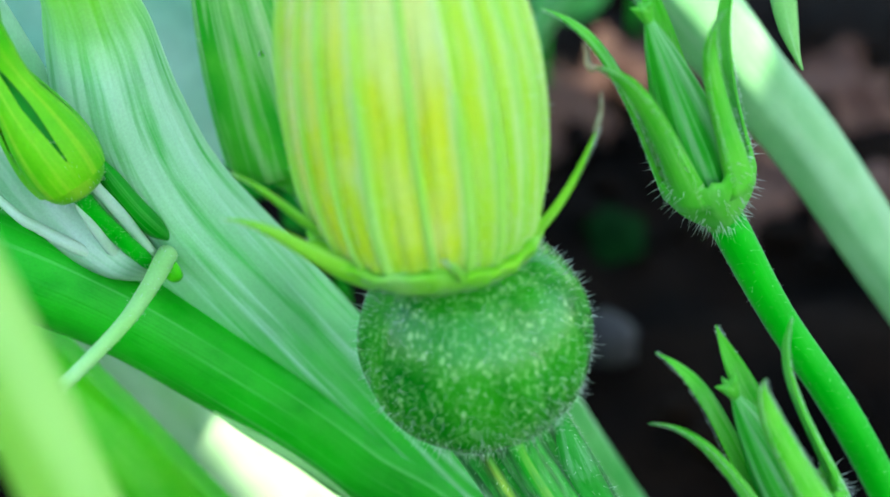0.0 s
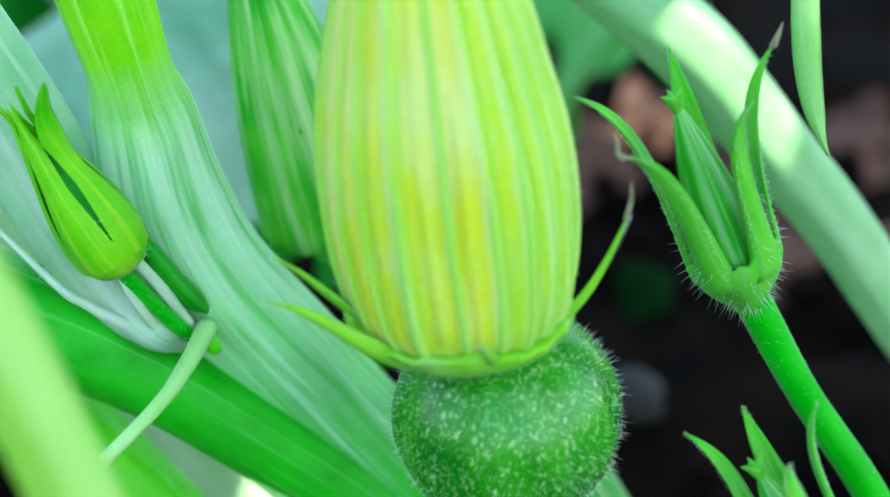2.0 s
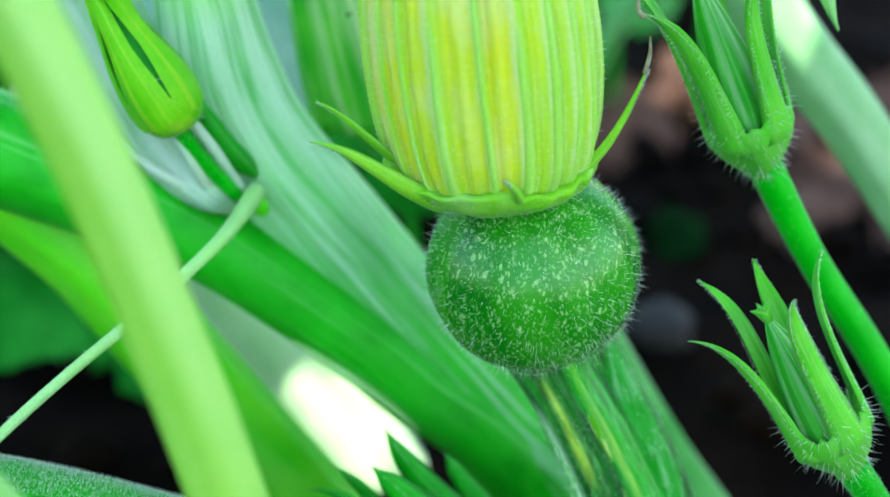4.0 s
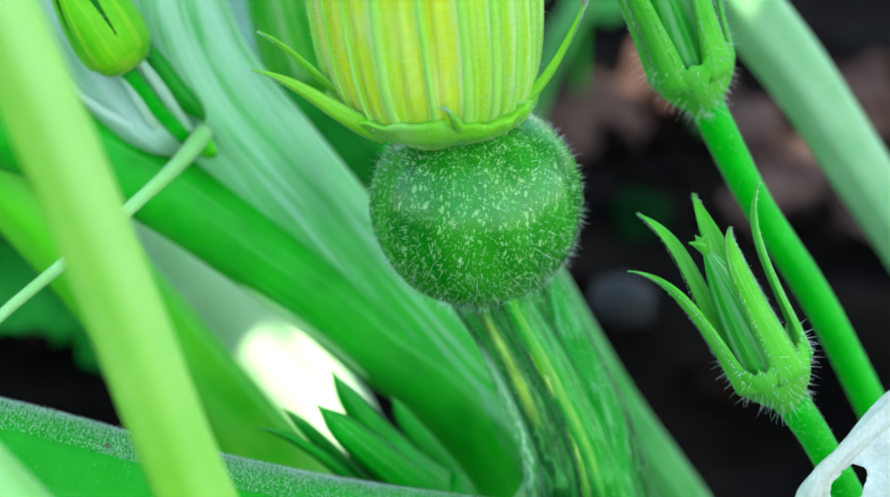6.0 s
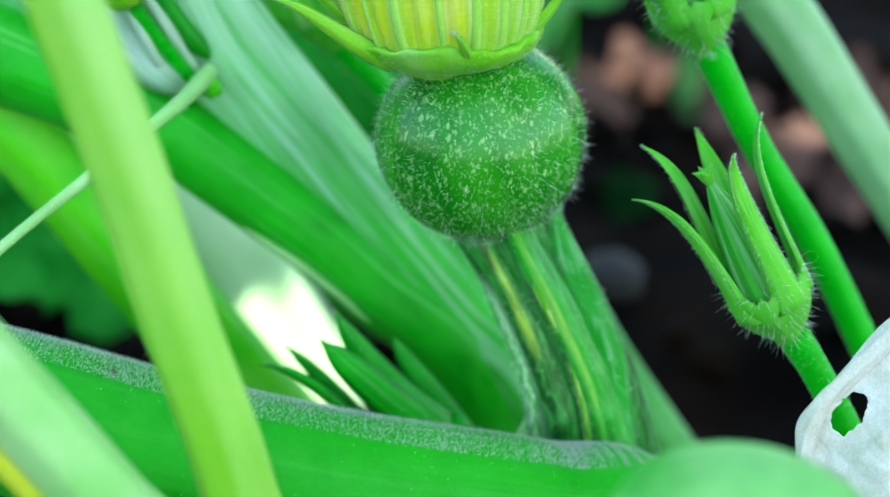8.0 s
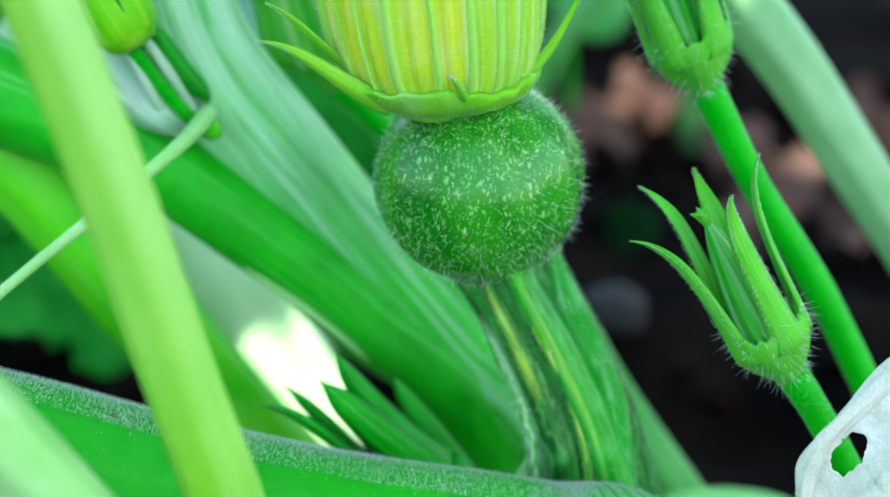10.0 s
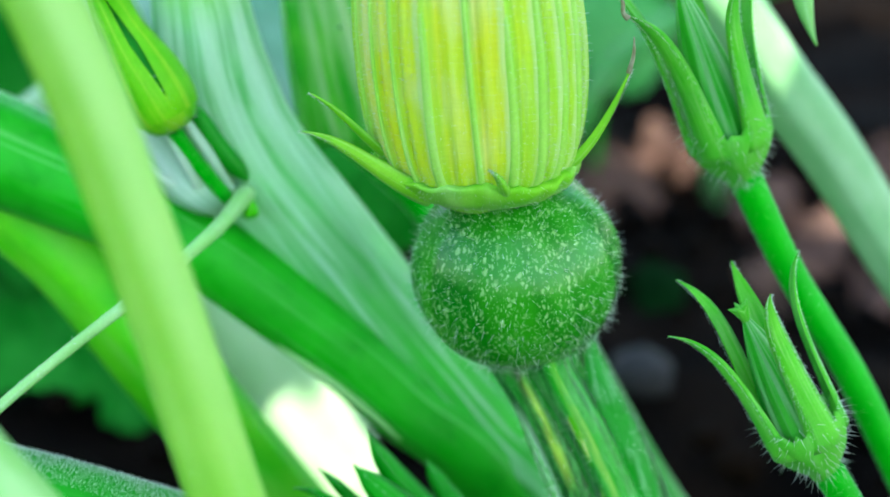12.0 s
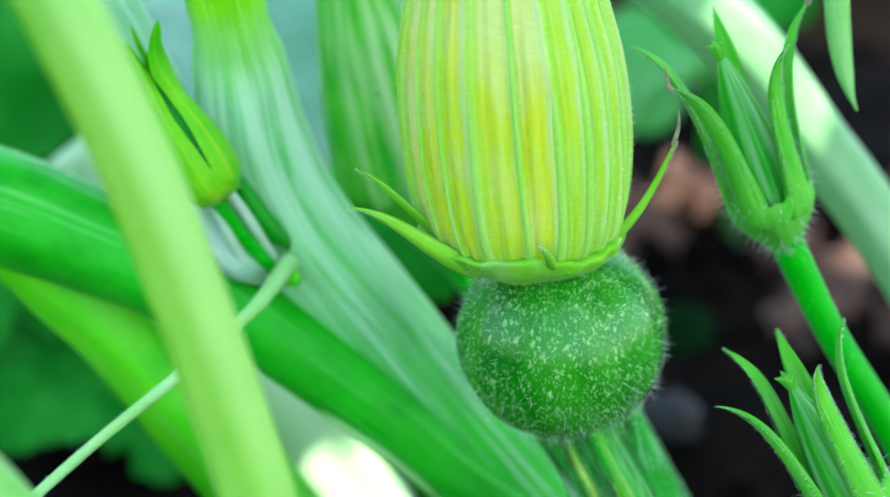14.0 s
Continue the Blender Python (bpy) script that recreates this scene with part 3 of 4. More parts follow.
stalk("leaf_stalk", "pale far leaf stalk arching over dark soil, whitish above", [(-0.004, 0.090, 0.160), (0.0150, 0.075, 0.1530), (0.0218, 0.070, 0.1499), (0.0280, 0.066, 0.1466), (0.0340, 0.065, 0.1422), (0.0409, 0.065, 0.1359), (0.0486, 0.065, 0.1267), (0.0566, 0.065, 0.1167), (0.0670, 0.065, 0.1045), (0.0846, 0.065, 0.080), (0.0991, 0.065, 0.060), (0.1207, 0.065, 0.030), (0.1511, 0.065, -0.012)], [0.0056, 0.0058, 0.0062, 0.0066, 0.0070, 0.0072, 0.0070, 0.0066, 0.0063, 0.0061, 0.0060, 0.0060, 0.0062], BLEACHED)
stalk("leaf_stalk", "light green leaf stalk behind the fruit", [(0.004, 0.05, 0.090), (0.018, 0.05, 0.0634), (0.0335, 0.05, 0.0355), (0.0481, 0.05, 0.0141), (0.064, 0.05, -0.012)], [0.005, 0.0055, 0.006, 0.006, 0.006], PALE)
RUNNER = [(-0.150, -0.026, 0.080), (-0.0939, -0.026, 0.0697), (-0.0718, -0.026, 0.0653), (-0.045, -0.026, 0.0577), (-0.0176, -0.026, 0.0522), (0.0149, -0.024, 0.0467), (0.034, -0.018, 0.038), (0.055, -0.010, -0.010)]
runner = stalk("runner_stem", "thick bright green runner with a downy upper edge", RUNNER, [0.0125, 0.0128, 0.013, 0.013, 0.0125, 0.012, 0.012, 0.012], RUNNER_SKIN, 7, 0.015, 4000, "")
part("down", hairs(tube_spots(RUNNER, [0.0125, 0.0128, 0.013, 0.013, 0.0125, 0.012, 0.012, 0.012], 260000, 12, 7, 0.015, 0.3, 1.3, (Vector((0, 0.20, 0.98)), 0.86)), 0.0009, 0.00004), HAIR, runner, "white down on the upper edge", "stuff")


part("scar", tube([(-0.0533, -0.0268, 0.0728), (-0.0526, -0.0270, 0.0727), (-0.0519, -0.0272, 0.0724)], [0.0003, 0.0007, 0.0003], 10, 4), LITTER, runner, "small brown scar")


# ---- flower buds ----
def bud(label, base, axis_to, radius, cup, tips, petal_top, stem, stem_radius, bristles=240, hair=0.0028, big=1.0, belly=0.52, skin=None, bloom=None):
    base, axis_to = Vector(base), Vector(axis_to)
    axis = (axis_to - base).normalized()
    root = thing("flower_bud", stem[-1], label, "flower bud", "green flower buds")
    radii = [stem_radius * k for k in (1.0, 0.92, 0.98, 1.0, 1.05, 1.1)][:len(stem)]
    s = part("stalk", tube(stem, radii, 24, 10, 5, 0.04, 0.3), BUD_STALK, root, "smooth green stalk")
    part("hairs", hairs(tube_spots(stem, radii, 1400, 10, 5, 0.04, 0.3), 0.0007, 0.000018), HAIR, s, "fine white bristles", "stuff")
    def cup_radius(t):
        return max(stem_radius * (1 + 0.6 * t), radius * math.sin(math.pi / 2 * min(1.0, 0.16 + 0.86 * t)) ** 0.95)

    a = axis.cross(Vector((0, 1, 0))).normalized()
    b = axis.cross(a)
    turns = sorted((math.atan2((Vector(q) - base).dot(b), (Vector(q) - base).dot(a)) % (2 * math.pi), q) for q in tips)
    first = sum(k - i * 2 * math.pi / 5 for i, (k, _) in enumerate(turns)) / 5

    bm = bmesh.new()
    uv = bm.loops.layers.uv.verify()
    rings = []
    for i in range(16):
        t = min(i, 12) / 12
        rings.append([])
        for q in range(60):
            k = 2 * math.pi * q / 60
            top = cup * (0.80 + 0.10 * math.cos(5 * (k - first)) + 0.11 * math.exp(-(((k - first) * 5 / (2 * math.pi) % 1 - 0.5) / 0.06) ** 2) * t)
            r = cup_radius(t) * (1 - 0.07 * t ** 5) * (1 + 0.012 * math.cos(10 * (k - first))) - (0.0002, 0.0005, 0.0009, 0.0016)[max(0, i - 12)]
            h = top * t - (0.0, 0.0, 0.0003, 0.0016)[max(0, i - 12)]
            rings[-1].append(bm.verts.new(base + axis * h + (a * math.cos(k) + b * math.sin(k)) * r))
    for i in range(15):
        for q in range(60):
            f = bm.faces.new((rings[i][q], rings[i][(q + 1) % 60], rings[i + 1][(q + 1) % 60], rings[i + 1][q]))
            for loop, (u, v) in zip(f.loops, ((q, i), (q + 1, i), (q + 1, i + 1), (q, i + 1))):
                loop[uv].uv = (u / 60, v * cup / 12)
    bm.faces.new(rings[0][::-1])
    bmesh.ops.recalc_face_normals(bm, faces=bm.faces)
    c = part("calyx", bm, skin or SEPAL, root, "downy green calyx cup")
    spots = []
    for _ in range(bristles):
        t, k = random.random() ** 1.3, random.uniform(0, 2 * math.pi)
        nrm = a * math.cos(k) + b * math.sin(k)
        spots.append((base + axis * (cup * 0.9 * t) + nrm * cup_radius(t) * 0.98, (nrm - axis * (0.9 - t)).normalized()))
    part("hairs", hairs(spots, hair, 0.00006), HAIR, c, "white bristles", "stuff")
    height = (Vector(petal_top) - base).length
    rows = []
    for i in range(25):
        t = i / 24
        rows.append((cup * 0.4 + (height - cup * 0.4) * t, radius * belly * (1 - t ** 2.0) ** 0.9 + radius * 0.12 * (1 - 0.5 * t)))
    part("petals", lathe(base, Vector(petal_top) - base, rows, 60, seam=lambda k, t, r: r * (1 + 0.10 * abs(math.cos(5 * k + 0.8 * t)) - 0.05 + 0.025 * math.cos(20 * k))), bloom or PETAL_GREEN, root, "folded pale-veined petals")
    for i, (at_tip, tip) in enumerate(turns):
        k = 0.5 * (first + i * 2 * math.pi / 5 + at_tip)
        tip = Vector(tip)
        out = a * math.cos(k) + b * math.sin(k)
        q = tip - base
        lean = (q - axis * q.dot(axis)).normalized()
        p0 = base + axis * cup * 0.50 + out * cup_radius(0.60)
        rise = (axis * cup * 0.45 + out * (radius * 1.06 - cup_radius(0.55))).normalized()
        ln = (tip - p0).length
        p1 = p0 + (rise * 0.45 + axis * 0.55 - out * 0.08).normalized() * ln * 0.48
        p2 = tip - ((tip - p1).normalized() * 0.45 + lean * 0.55 + axis * 0.15).normalized() * ln * 0.26
        w = radius * big
        sepal = part("sepal", blade(p0, p1, p2, tip, out, [w * 0.46, w * 0.37, w * 0.31, w * 0.28, w * 0.25, w * 0.20, w * 0.11, 0.00008], radius * 0.09, 0.30, 26), skin or SEPAL, root, "narrow pointed sepal")
        across = axis.cross(out)
        spots = []
        for _ in range(520):
            t = random.uniform(0.05, 0.99)
            edge = random.choice((-1, 1))
            nrm = (across * edge * 1.2 + out + Vector([random.uniform(-0.7, 0.7) for _ in range(3)])).normalized()
            spots.append((bezier(p0, p1, p2, tip, t) + across * edge * w * (0.36 - 0.33 * t ** 1.5) * random.uniform(0.6, 1.0), nrm))
        part("hairs", hairs(spots, 0.0006, 0.00004), HAIR, sepal, "fine white bristles", "stuff")
    peak = Vector(petal_top)
    tuft = bmesh.new()
    for k in range(5):
        d = (axis + (a * math.cos(k * 1.257) + b * math.sin(k * 1.257)) * 0.8).normalized()
        tube([peak - axis * 0.0006, peak + axis * 0.0005 + d * 0.0008, peak + d * 0.0029], [0.0007 * big, 0.0008 * big, 0.0001], 8, 4, bm=tuft)
    part("tuft", tuft, skin or SEPAL, root, "tiny green crown on the petal tip")
    return root


upper_bud = bud("open-tipped green flower bud on a long stalk", (0.0423, 0.014, 0.1150), (0.0300, 0.012, 0.1480), 0.0078, 0.0146,
    [(0.0138, 0.014, 0.1494), (0.0195, -0.001, 0.1465), (0.0284, 0.022, 0.1540), (0.0379, 0.004, 0.1525), (0.0428, 0.016, 0.1568)], (0.0287, 0.012, 0.1485),
    [(0.0423, 0.014, 0.1160), (0.0525, 0.016, 0.0975), (0.0652, 0.016, 0.0783), (0.0791, 0.016, 0.0534), (0.0938, 0.016, 0.028), (0.115, 0.016, -0.01)], 0.0029)
part("withered_tip", tube([(0.0199, -0.001, 0.1460), (0.0190, -0.001, 0.1470), (0.0189, -0.001, 0.1484), (0.0184, -0.001, 0.1498)], [0.0005, 0.00035, 0.0003, 0.00012], 8, 6), DRYTIP, upper_bud, "thin withered sepal tip")
part("withered_tip", tube([(0.0426, 0.016, 0.1562), (0.0432, 0.016, 0.1580), (0.0436, 0.0155, 0.1600)], [0.0006, 0.0004, 0.00012], 8, 6), DRYTIP, upper_bud, "greyish withered sepal tip")
bud("bristly green flower bud with spread sepals", (0.0552, -0.016, 0.0762), (0.0420, -0.014, 0.1000), 0.0073, 0.0136,
    [(0.0278, -0.018, 0.1004), (0.0296, -0.008, 0.1057), (0.0389, -0.003, 0.1072), (0.0481, -0.010, 0.1124), (0.0421, -0.022, 0.1098)], (0.0402, -0.013, 0.1018),
    [(0.0552, -0.016, 0.0770), (0.0605, -0.016, 0.0691), (0.0678, -0.016, 0.0564), (0.0771, -0.016, 0.0411), (0.095, -0.014, -0.01)], 0.0027, 260)


def closed_bud(label, base, tip, radius, stem, stem_radius, turns):
    """A young bud: an egg of folded petals wrapped in broad sepals whose tips part."""
    base, tip = Vector(base), Vector(tip)
    axis, tall = (tip - base).normalized(), (tip - base).length
    a = axis.cross(Vector((0, 1, 0))).normalized()
    b = axis.cross(a)
    root = thing("flower_bud", stem[-1], label, "flower bud", "green flower buds")
    s = part("stalk", tube(stem, [stem_radius] * len(stem), 20, 10, 5, 0.05, 0.3), BUD_STALK, root, "smooth green stalk")
    part("hairs", hairs(tube_spots(stem, [stem_radius] * len(stem), 700, 10, 5, 0.05, 0.3), 0.0005, 0.000022), HAIR, s, "fine white bristles", "stuff")

    def egg(t):
        return radius * max(0.12, math.sin(math.pi * min(0.985, 0.12 + 0.86 * t ** 0.65)) ** 0.8) * (1.0 - 0.25 * t)

    rows = [(tall * 0.86 * i / 30, egg(i / 30) * (0.90 if i > 3 else 0.97)) for i in range(31)]
    part("petals", lathe(base, axis, rows, 60, seam=lambda k, t, r: r * (1 + 0.05 * math.cos(5 * k) * t)), GREEN, root, "dark green folded petals")
    cup = [(tall * 0.24 * i / 12, egg(i / 12 * 0.24) * 1.03) for i in range(13)] + [(tall * 0.235, egg(0.24) * 0.9)]
    c = part("calyx", lathe(base, axis, cup, 60), YOUNG, root, "rounded lime calyx cup")
    spots = []
    for _ in range(500):
        t, k = random.uniform(0.0, 0.5), random.uniform(0, 2 * math.pi)
        out = a * math.cos(k) + b * math.sin(k)
        spots.append((base + axis * tall * t + out * egg(t), (out - axis * (0.6 - t)).normalized()))
    part("hairs", hairs(spots, 0.0009, 0.00004), HAIR, c, "white bristles", "stuff")
    for k, reach, flare in turns:
        bm = bmesh.new()
        uv = bm.loops.layers.uv.verify()
        grid = []
        for side in (1.0, 0.0):
            layer = []
            for i in range(29):
                t = 0.10 + (reach - 0.10) * i / 28
                wide = 0.74 * (1 - (i / 28) ** 1.5) ** 0.75 + 0.02
                row = []
                for j in range(9):
                    x = 2 * j / 8 - 1
                    turn = k + wide * x * (0.9 if t < 0.6 else 0.9 * egg(0.6) / max(egg(min(t, 1.0)), radius * 0.3))
                    out = a * math.cos(turn) + b * math.sin(turn)
                    r = egg(min(t, 1.0)) * 1.02 + radius * (flare * max(0.0, t - 0.62) ** 1.6 + 0.075 * side * (1 - x * x) + 0.03)
                    row.append(bm.verts.new(base + axis * tall * t + out * r))
                layer.append(row)
            grid.append(layer)
        for side, layer in enumerate(grid):
            for i in range(28):
                for j in range(8):
                    f = bm.faces.new((layer[i][j], layer[i][j + 1], layer[i + 1][j + 1], layer[i + 1][j]))
                    for loop, (u, v) in zip(f.loops, ((j, i), (j + 1, i), (j + 1, i + 1), (j, i + 1))):
                        loop[uv].uv = (u / 8, tall * v / 28)
        bmesh.ops.recalc_face_normals(bm, faces=bm.faces)
        part("sepal", bm, YOUNG, root, "broad lime sepal pressed to the bud")
    return root


closed_bud("small yellowish green flower bud near the vine node", (-0.0540, 0.016, 0.1205), (-0.0672, 0.016, 0.1452), 0.0062,
    [(-0.0546, 0.016, 0.1200), (-0.0510, 0.018, 0.1134), (-0.0457, 0.022, 0.1050), (-0.040, 0.030, 0.098)], 0.0014,
    [(0.10, 1.20, 0.5), (1.40, 1.10, 0.4), (2.75, 1.14, 3.2), (4.02, 1.16, 0.6), (5.20, 1.10, 0.4)])


def hidden_bud():
    """A bud low behind the runner, of which the sepals rise into view."""
    base = Vector((0.004, -0.001, 0.0400))
    root = thing("flower_bud", (0.012, -0.002, -0.008), "dark green flower bud half hidden behind the runner", "flower bud", "green flower buds")
    part("stalk", tube([(0.003, -0.001, 0.043), (0.006, -0.002, 0.030), (0.009, -0.002, 0.015), (0.012, -0.002, -0.01)], [0.0030, 0.0027, 0.0027, 0.0029], 20, 8, 5, 0.05), BUD_STALK, root, "green stalk")
    axis = Vector((-0.55, -0.05, 0.70)).normalized()
    part("calyx", lathe(base, axis, [(0.0, 0.0028), (0.0015, 0.0046), (0.004, 0.0060), (0.008, 0.0064), (0.0105, 0.0060), (0.0108, 0.0050)], 40, 5, 0.04), GREEN, root, "dark green calyx cup")
    part("petals", lathe(base, axis, [(0.006, 0.0048), (0.012, 0.0046), (0.018, 0.0032), (0.023, 0.0016), (0.025, 0.0004)], 40, 5, 0.08), GREEN, root, "folded dark petals")
    for p, w in (
        (((-0.0100, -0.005, 0.0460), (-0.0190, -0.006, 0.0573), (-0.0258, -0.006, 0.0640), (-0.0325, -0.004, 0.0626)), 0.0011),
        (((-0.0095, -0.002, 0.0455), (-0.0193, -0.002, 0.0557), (-0.0238, 0.000, 0.0607), (-0.0287, 0.002, 0.0633)), 0.0015),
        (((0.0020, -0.005, 0.0450), (-0.0092, -0.008, 0.0582), (-0.0165, -0.008, 0.0645), (-0.0219, -0.006, 0.0688)), 0.0033),
        (((0.0030, 0.000, 0.0450), (-0.0091, 0.002, 0.0549), (-0.0165, 0.003, 0.0619), (-0.0203, 0.004, 0.0700)), 0.0028),
        (((0.0040, 0.004, 0.0450), (-0.0040, 0.006, 0.0540), (-0.0080, 0.008, 0.0580), (-0.0100, 0.009, 0.0620)), 0.0022),
    ):
        p = [Vector(q) for q in p]
        leafy = part("sepal", blade(*p, Vector((0.35, -0.8, 0.45)), [w * 0.9, w * 1.0, w, w * 0.85, w * 0.6, 0.0001], 0.0006, 0.35, 24), GREEN, root, "dark green pointed sepal")
        part("hairs", hairs([(bezier(*p, random.random()) + Vector((0, -0.0004, 0.0003)), Vector([random.uniform(-1, 1) for _ in range(3)]).normalized()) for _ in range(120)], 0.0006, 0.00003), HAIR, leafy, "fine white bristles", "stuff")


hidden_bud()
bud("tall pale-streaked green flower bud behind the vine", (-0.0232, 0.055, 0.1015), (-0.0345, 0.055, 0.1600), 0.0104, 0.020,
    [(-0.0400, 0.050, 0.1320), (-0.0180, 0.046, 0.1300), (-0.0380, 0.064, 0.1330), (-0.0160, 0.060, 0.1300), (-0.0290, 0.044, 0.1320)], (-0.0385, 0.055, 0.1660),
    [(-0.0232, 0.055, 0.1030), (-0.010, 0.060, 0.085), (0.002, 0.062, 0.050), (0.008, 0.062, -0.008)], 0.003, 100, 0.0012, 0.7, 1.0, None, TALL_PETAL)


# ---- the young pumpkin with its closed flower ----
CORE = Vector((0.0045, 0.002, 0.1025))


def young_pumpkin():
    root = thing("young_pumpkin", (0.030, 0.0, 0.040), "speckled round green young pumpkin under a closed yellow flower", "pumpkin")
    bm = bmesh.new()
    bm.loops.layers.uv.verify()
    bmesh.ops.create_uvsphere(bm, u_segments=96, v_segments=64, radius=1.0, calc_uvs=True)
    for v in bm.verts:
        k = math.atan2(v.co.y, v.co.x)
        lobe = 1 + 0.008 * math.cos(10 * k) * (1 - v.co.z ** 2)
        pear = 1 + 0.03 * v.co.z - (0.06 * max(0.0, -v.co.z - 0.5))
        v.co = Vector((v.co.x * lobe * pear, v.co.y * lobe * pear, v.co.z * 0.97)) * 0.0174
    turn = Euler((radians(14), radians(-16), 0)).to_matrix().to_4x4()
    bm.transform(Matrix.Translation(CORE) @ turn)
    fruit = part("fruit", bm, FRUIT, root, "green speckled downy fruit")
    spots = []
    for _ in range(1500):
        n = Vector([random.gauss(0, 1) for _ in range(3)]).normalized()
        spots.append((CORE + n * 0.0173, n))
    part("hairs", hairs(spots, 0.0022, 0.00004), HAIR, fruit, "fine white bristles", "stuff")
    spots = []
    for _ in range(6000):
        n = Vector([random.gauss(0, 1) for _ in range(3)]).normalized()
        spots.append((CORE + n * 0.0172, n))
    part("fuzz", hairs(spots, 0.0008, 0.00002), HAIR, fruit, "short white down", "stuff")
    stem = [(0.0085, 0.002, 0.0900), (0.0106, 0.001, 0.0850), (0.0165, 0.000, 0.0744), (0.0222, -0.001, 0.0615), (0.0255, -0.002, 0.0500), (0.0275, -0.003, 0.038)]
    rad = [0.0088, 0.0076, 0.0078, 0.0082, 0.0087, 0.0098]
    p = part("pedicel", tube(stem, rad, 100, 12, 5, 0.38, 0.35, 0.6, 0.03, phase=-0.3), PEDICEL, root, "five-ribbed streaked fruit stalk")
    part("hairs", hairs(tube_spots(stem, rad, 1200, 12, 5, 0.38, 0.35, 0.6, phase=-0.3), 0.0012, 0.00004), HAIR, p, "fine white bristles", "stuff")

    for line, radii, skin, note in (
        ([(0.0020, -0.002, 0.0890), (0.0052, -0.003, 0.0823), (0.0088, -0.004, 0.0736), (0.0120, -0.005, 0.0665), (0.0141, -0.006, 0.0591), (0.0153, -0.007, 0.0500)], [0.0006, 0.0012, 0.0014, 0.0014, 0.0014, 0.0015], DOWNY, "pale downy rib"),
        ([(0.0115, -0.004, 0.0890), (0.0142, -0.0072, 0.0807), (0.0196, -0.0078, 0.0695), (0.0230, -0.0090, 0.0592), (0.0245, -0.0105, 0.0490)], [0.0004, 0.0009, 0.0010, 0.0008, 0.0006], YELLOW_RIB, "yellow-green rib"),
        ([(0.0160, 0.000, 0.0920), (0.0195, -0.002, 0.0825), (0.0238, -0.0035, 0.0737), (0.0274, -0.0045, 0.0633), (0.0294, -0.0055, 0.0518), (0.0302, -0.006, 0.0440)], [0.0012, 0.0028, 0.0031, 0.0031, 0.0031, 0.0031], RIB_GREEN, "smooth green outer rib"),
    ):
        q = part("rib", tube(line, radii, 20, 12, 0, 0.0, 0.0, 1.0, 0.12), skin, p, note)
        spots = tube_spots(line, radii, 420, 12)
        part("hairs", hairs(spots, 0.0013, 0.00004), HAIR, p, "white bristles on the rib", "stuff")

    part("collar", tube([(0.0115, -0.006, 0.0467), (0.0129, -0.006, 0.0505), (0.0138, -0.006, 0.0535), (0.0143, -0.006, 0.0569)], [0.0016, 0.0014, 0.0009, 0.0003], 14, 8), TENDRIL, p, "pale collar at the stalk base")

    # closed corolla: a pleated bag leaning a little
    profile = [(0.1165, 0.0052), (0.1175, 0.0088), (0.1192, 0.0120), (0.1222, 0.0149), (0.1268, 0.0168), (0.1350, 0.0178), (0.1440, 0.0179), (0.1525, 0.0171), (0.1607, 0.0152), (0.1687, 0.0132), (0.178, 0.0100), (0.187, 0.0065), (0.195, 0.0035)]
    heights = spread([h for h, _ in profile], 91)
    widths = spread([r for _, r in profile], 91)

    def centre(z):
        return Vector((-0.0024 - 0.085 * (z - 0.116), 0.0 + 0.0 * z, z))

    ribs = [0.05, 0.45, 0.95, 1.45, 1.90, 2.40, 2.85, 3.20, 3.50, 3.82, 4.06, 4.37, 4.76, 5.10, 5.40, 5.66, 5.90]
    bold = {3.50: 0.8, 3.82: 0.6, 4.06: 0.7, 4.37: 1.6, 4.76: 0.9, 5.10: 1.5, 5.40: 1.5, 5.66: 1.5, 5.90: 1.3}
    golden = [0.1, 0.2, 0.2, 0.3, 0.2, 0.3, 0.3, 0.5, 0.93, 0.80, 0.66, 0.67, 0.68, 0.30, 0.24, 0.16, 0.08]

    def turn_from(k, a, t):
        return (a - k + 0.20 * (t - 0.4) + math.pi) % (2 * math.pi) - math.pi

    def nearest(a, t):
        return min(ribs, key=lambda k: abs(turn_from(k, a, t)))

    def gap(a, t):
        return abs(turn_from(nearest(a, t), a, t))

    def panel(a, t):
        """How golden the petal panel is that lies at this turn."""
        turn = (a + 0.20 * (t - 0.4)) % (2 * math.pi)
        edge = math.exp(-(turn_from(4.76, a, t) / 0.14) ** 2) * (turn_from(4.76, a, t) > 0)
        return golden[sum(turn > k for k in ribs) - 1] + 0.55 * (t - 0.38) + 0.35 * edge * min(1.0, max(0.0, 1.6 * t))

    def shape(a, t, r):
        k = nearest(a, t)
        off = turn_from(k, a, t) / bold.get(k, 1.0)
        fold = math.exp(-(off / 0.045) ** 2) - 0.5 * math.exp(-((off - 0.080) / 0.028) ** 2) + 0.30 * math.exp(-((abs(off) - 0.20) / 0.07) ** 2)
        wave = 0.012 * math.sin(3 * a + 2.0) + 0.018 * noise.noise(Vector((math.cos(a) * 4, math.sin(a) * 4, t * 4))) - 0.045 * math.exp(-((a - 4.06 - 0.2 * (t - 0.6)) / 0.06) ** 2) * max(0.0, t - 0.25) - 0.03 * math.exp(-((a - 4.76 - 0.3 * (t - 0.4)) / 0.05) ** 2)
        return r * (1 + 0.048 * fold + wave - 0.030)

    bm = bmesh.new()
    uv = bm.loops.layers.uv.verify()
    fold = bm.loops.layers.uv.new("fold")
    sides, rings = 360, []
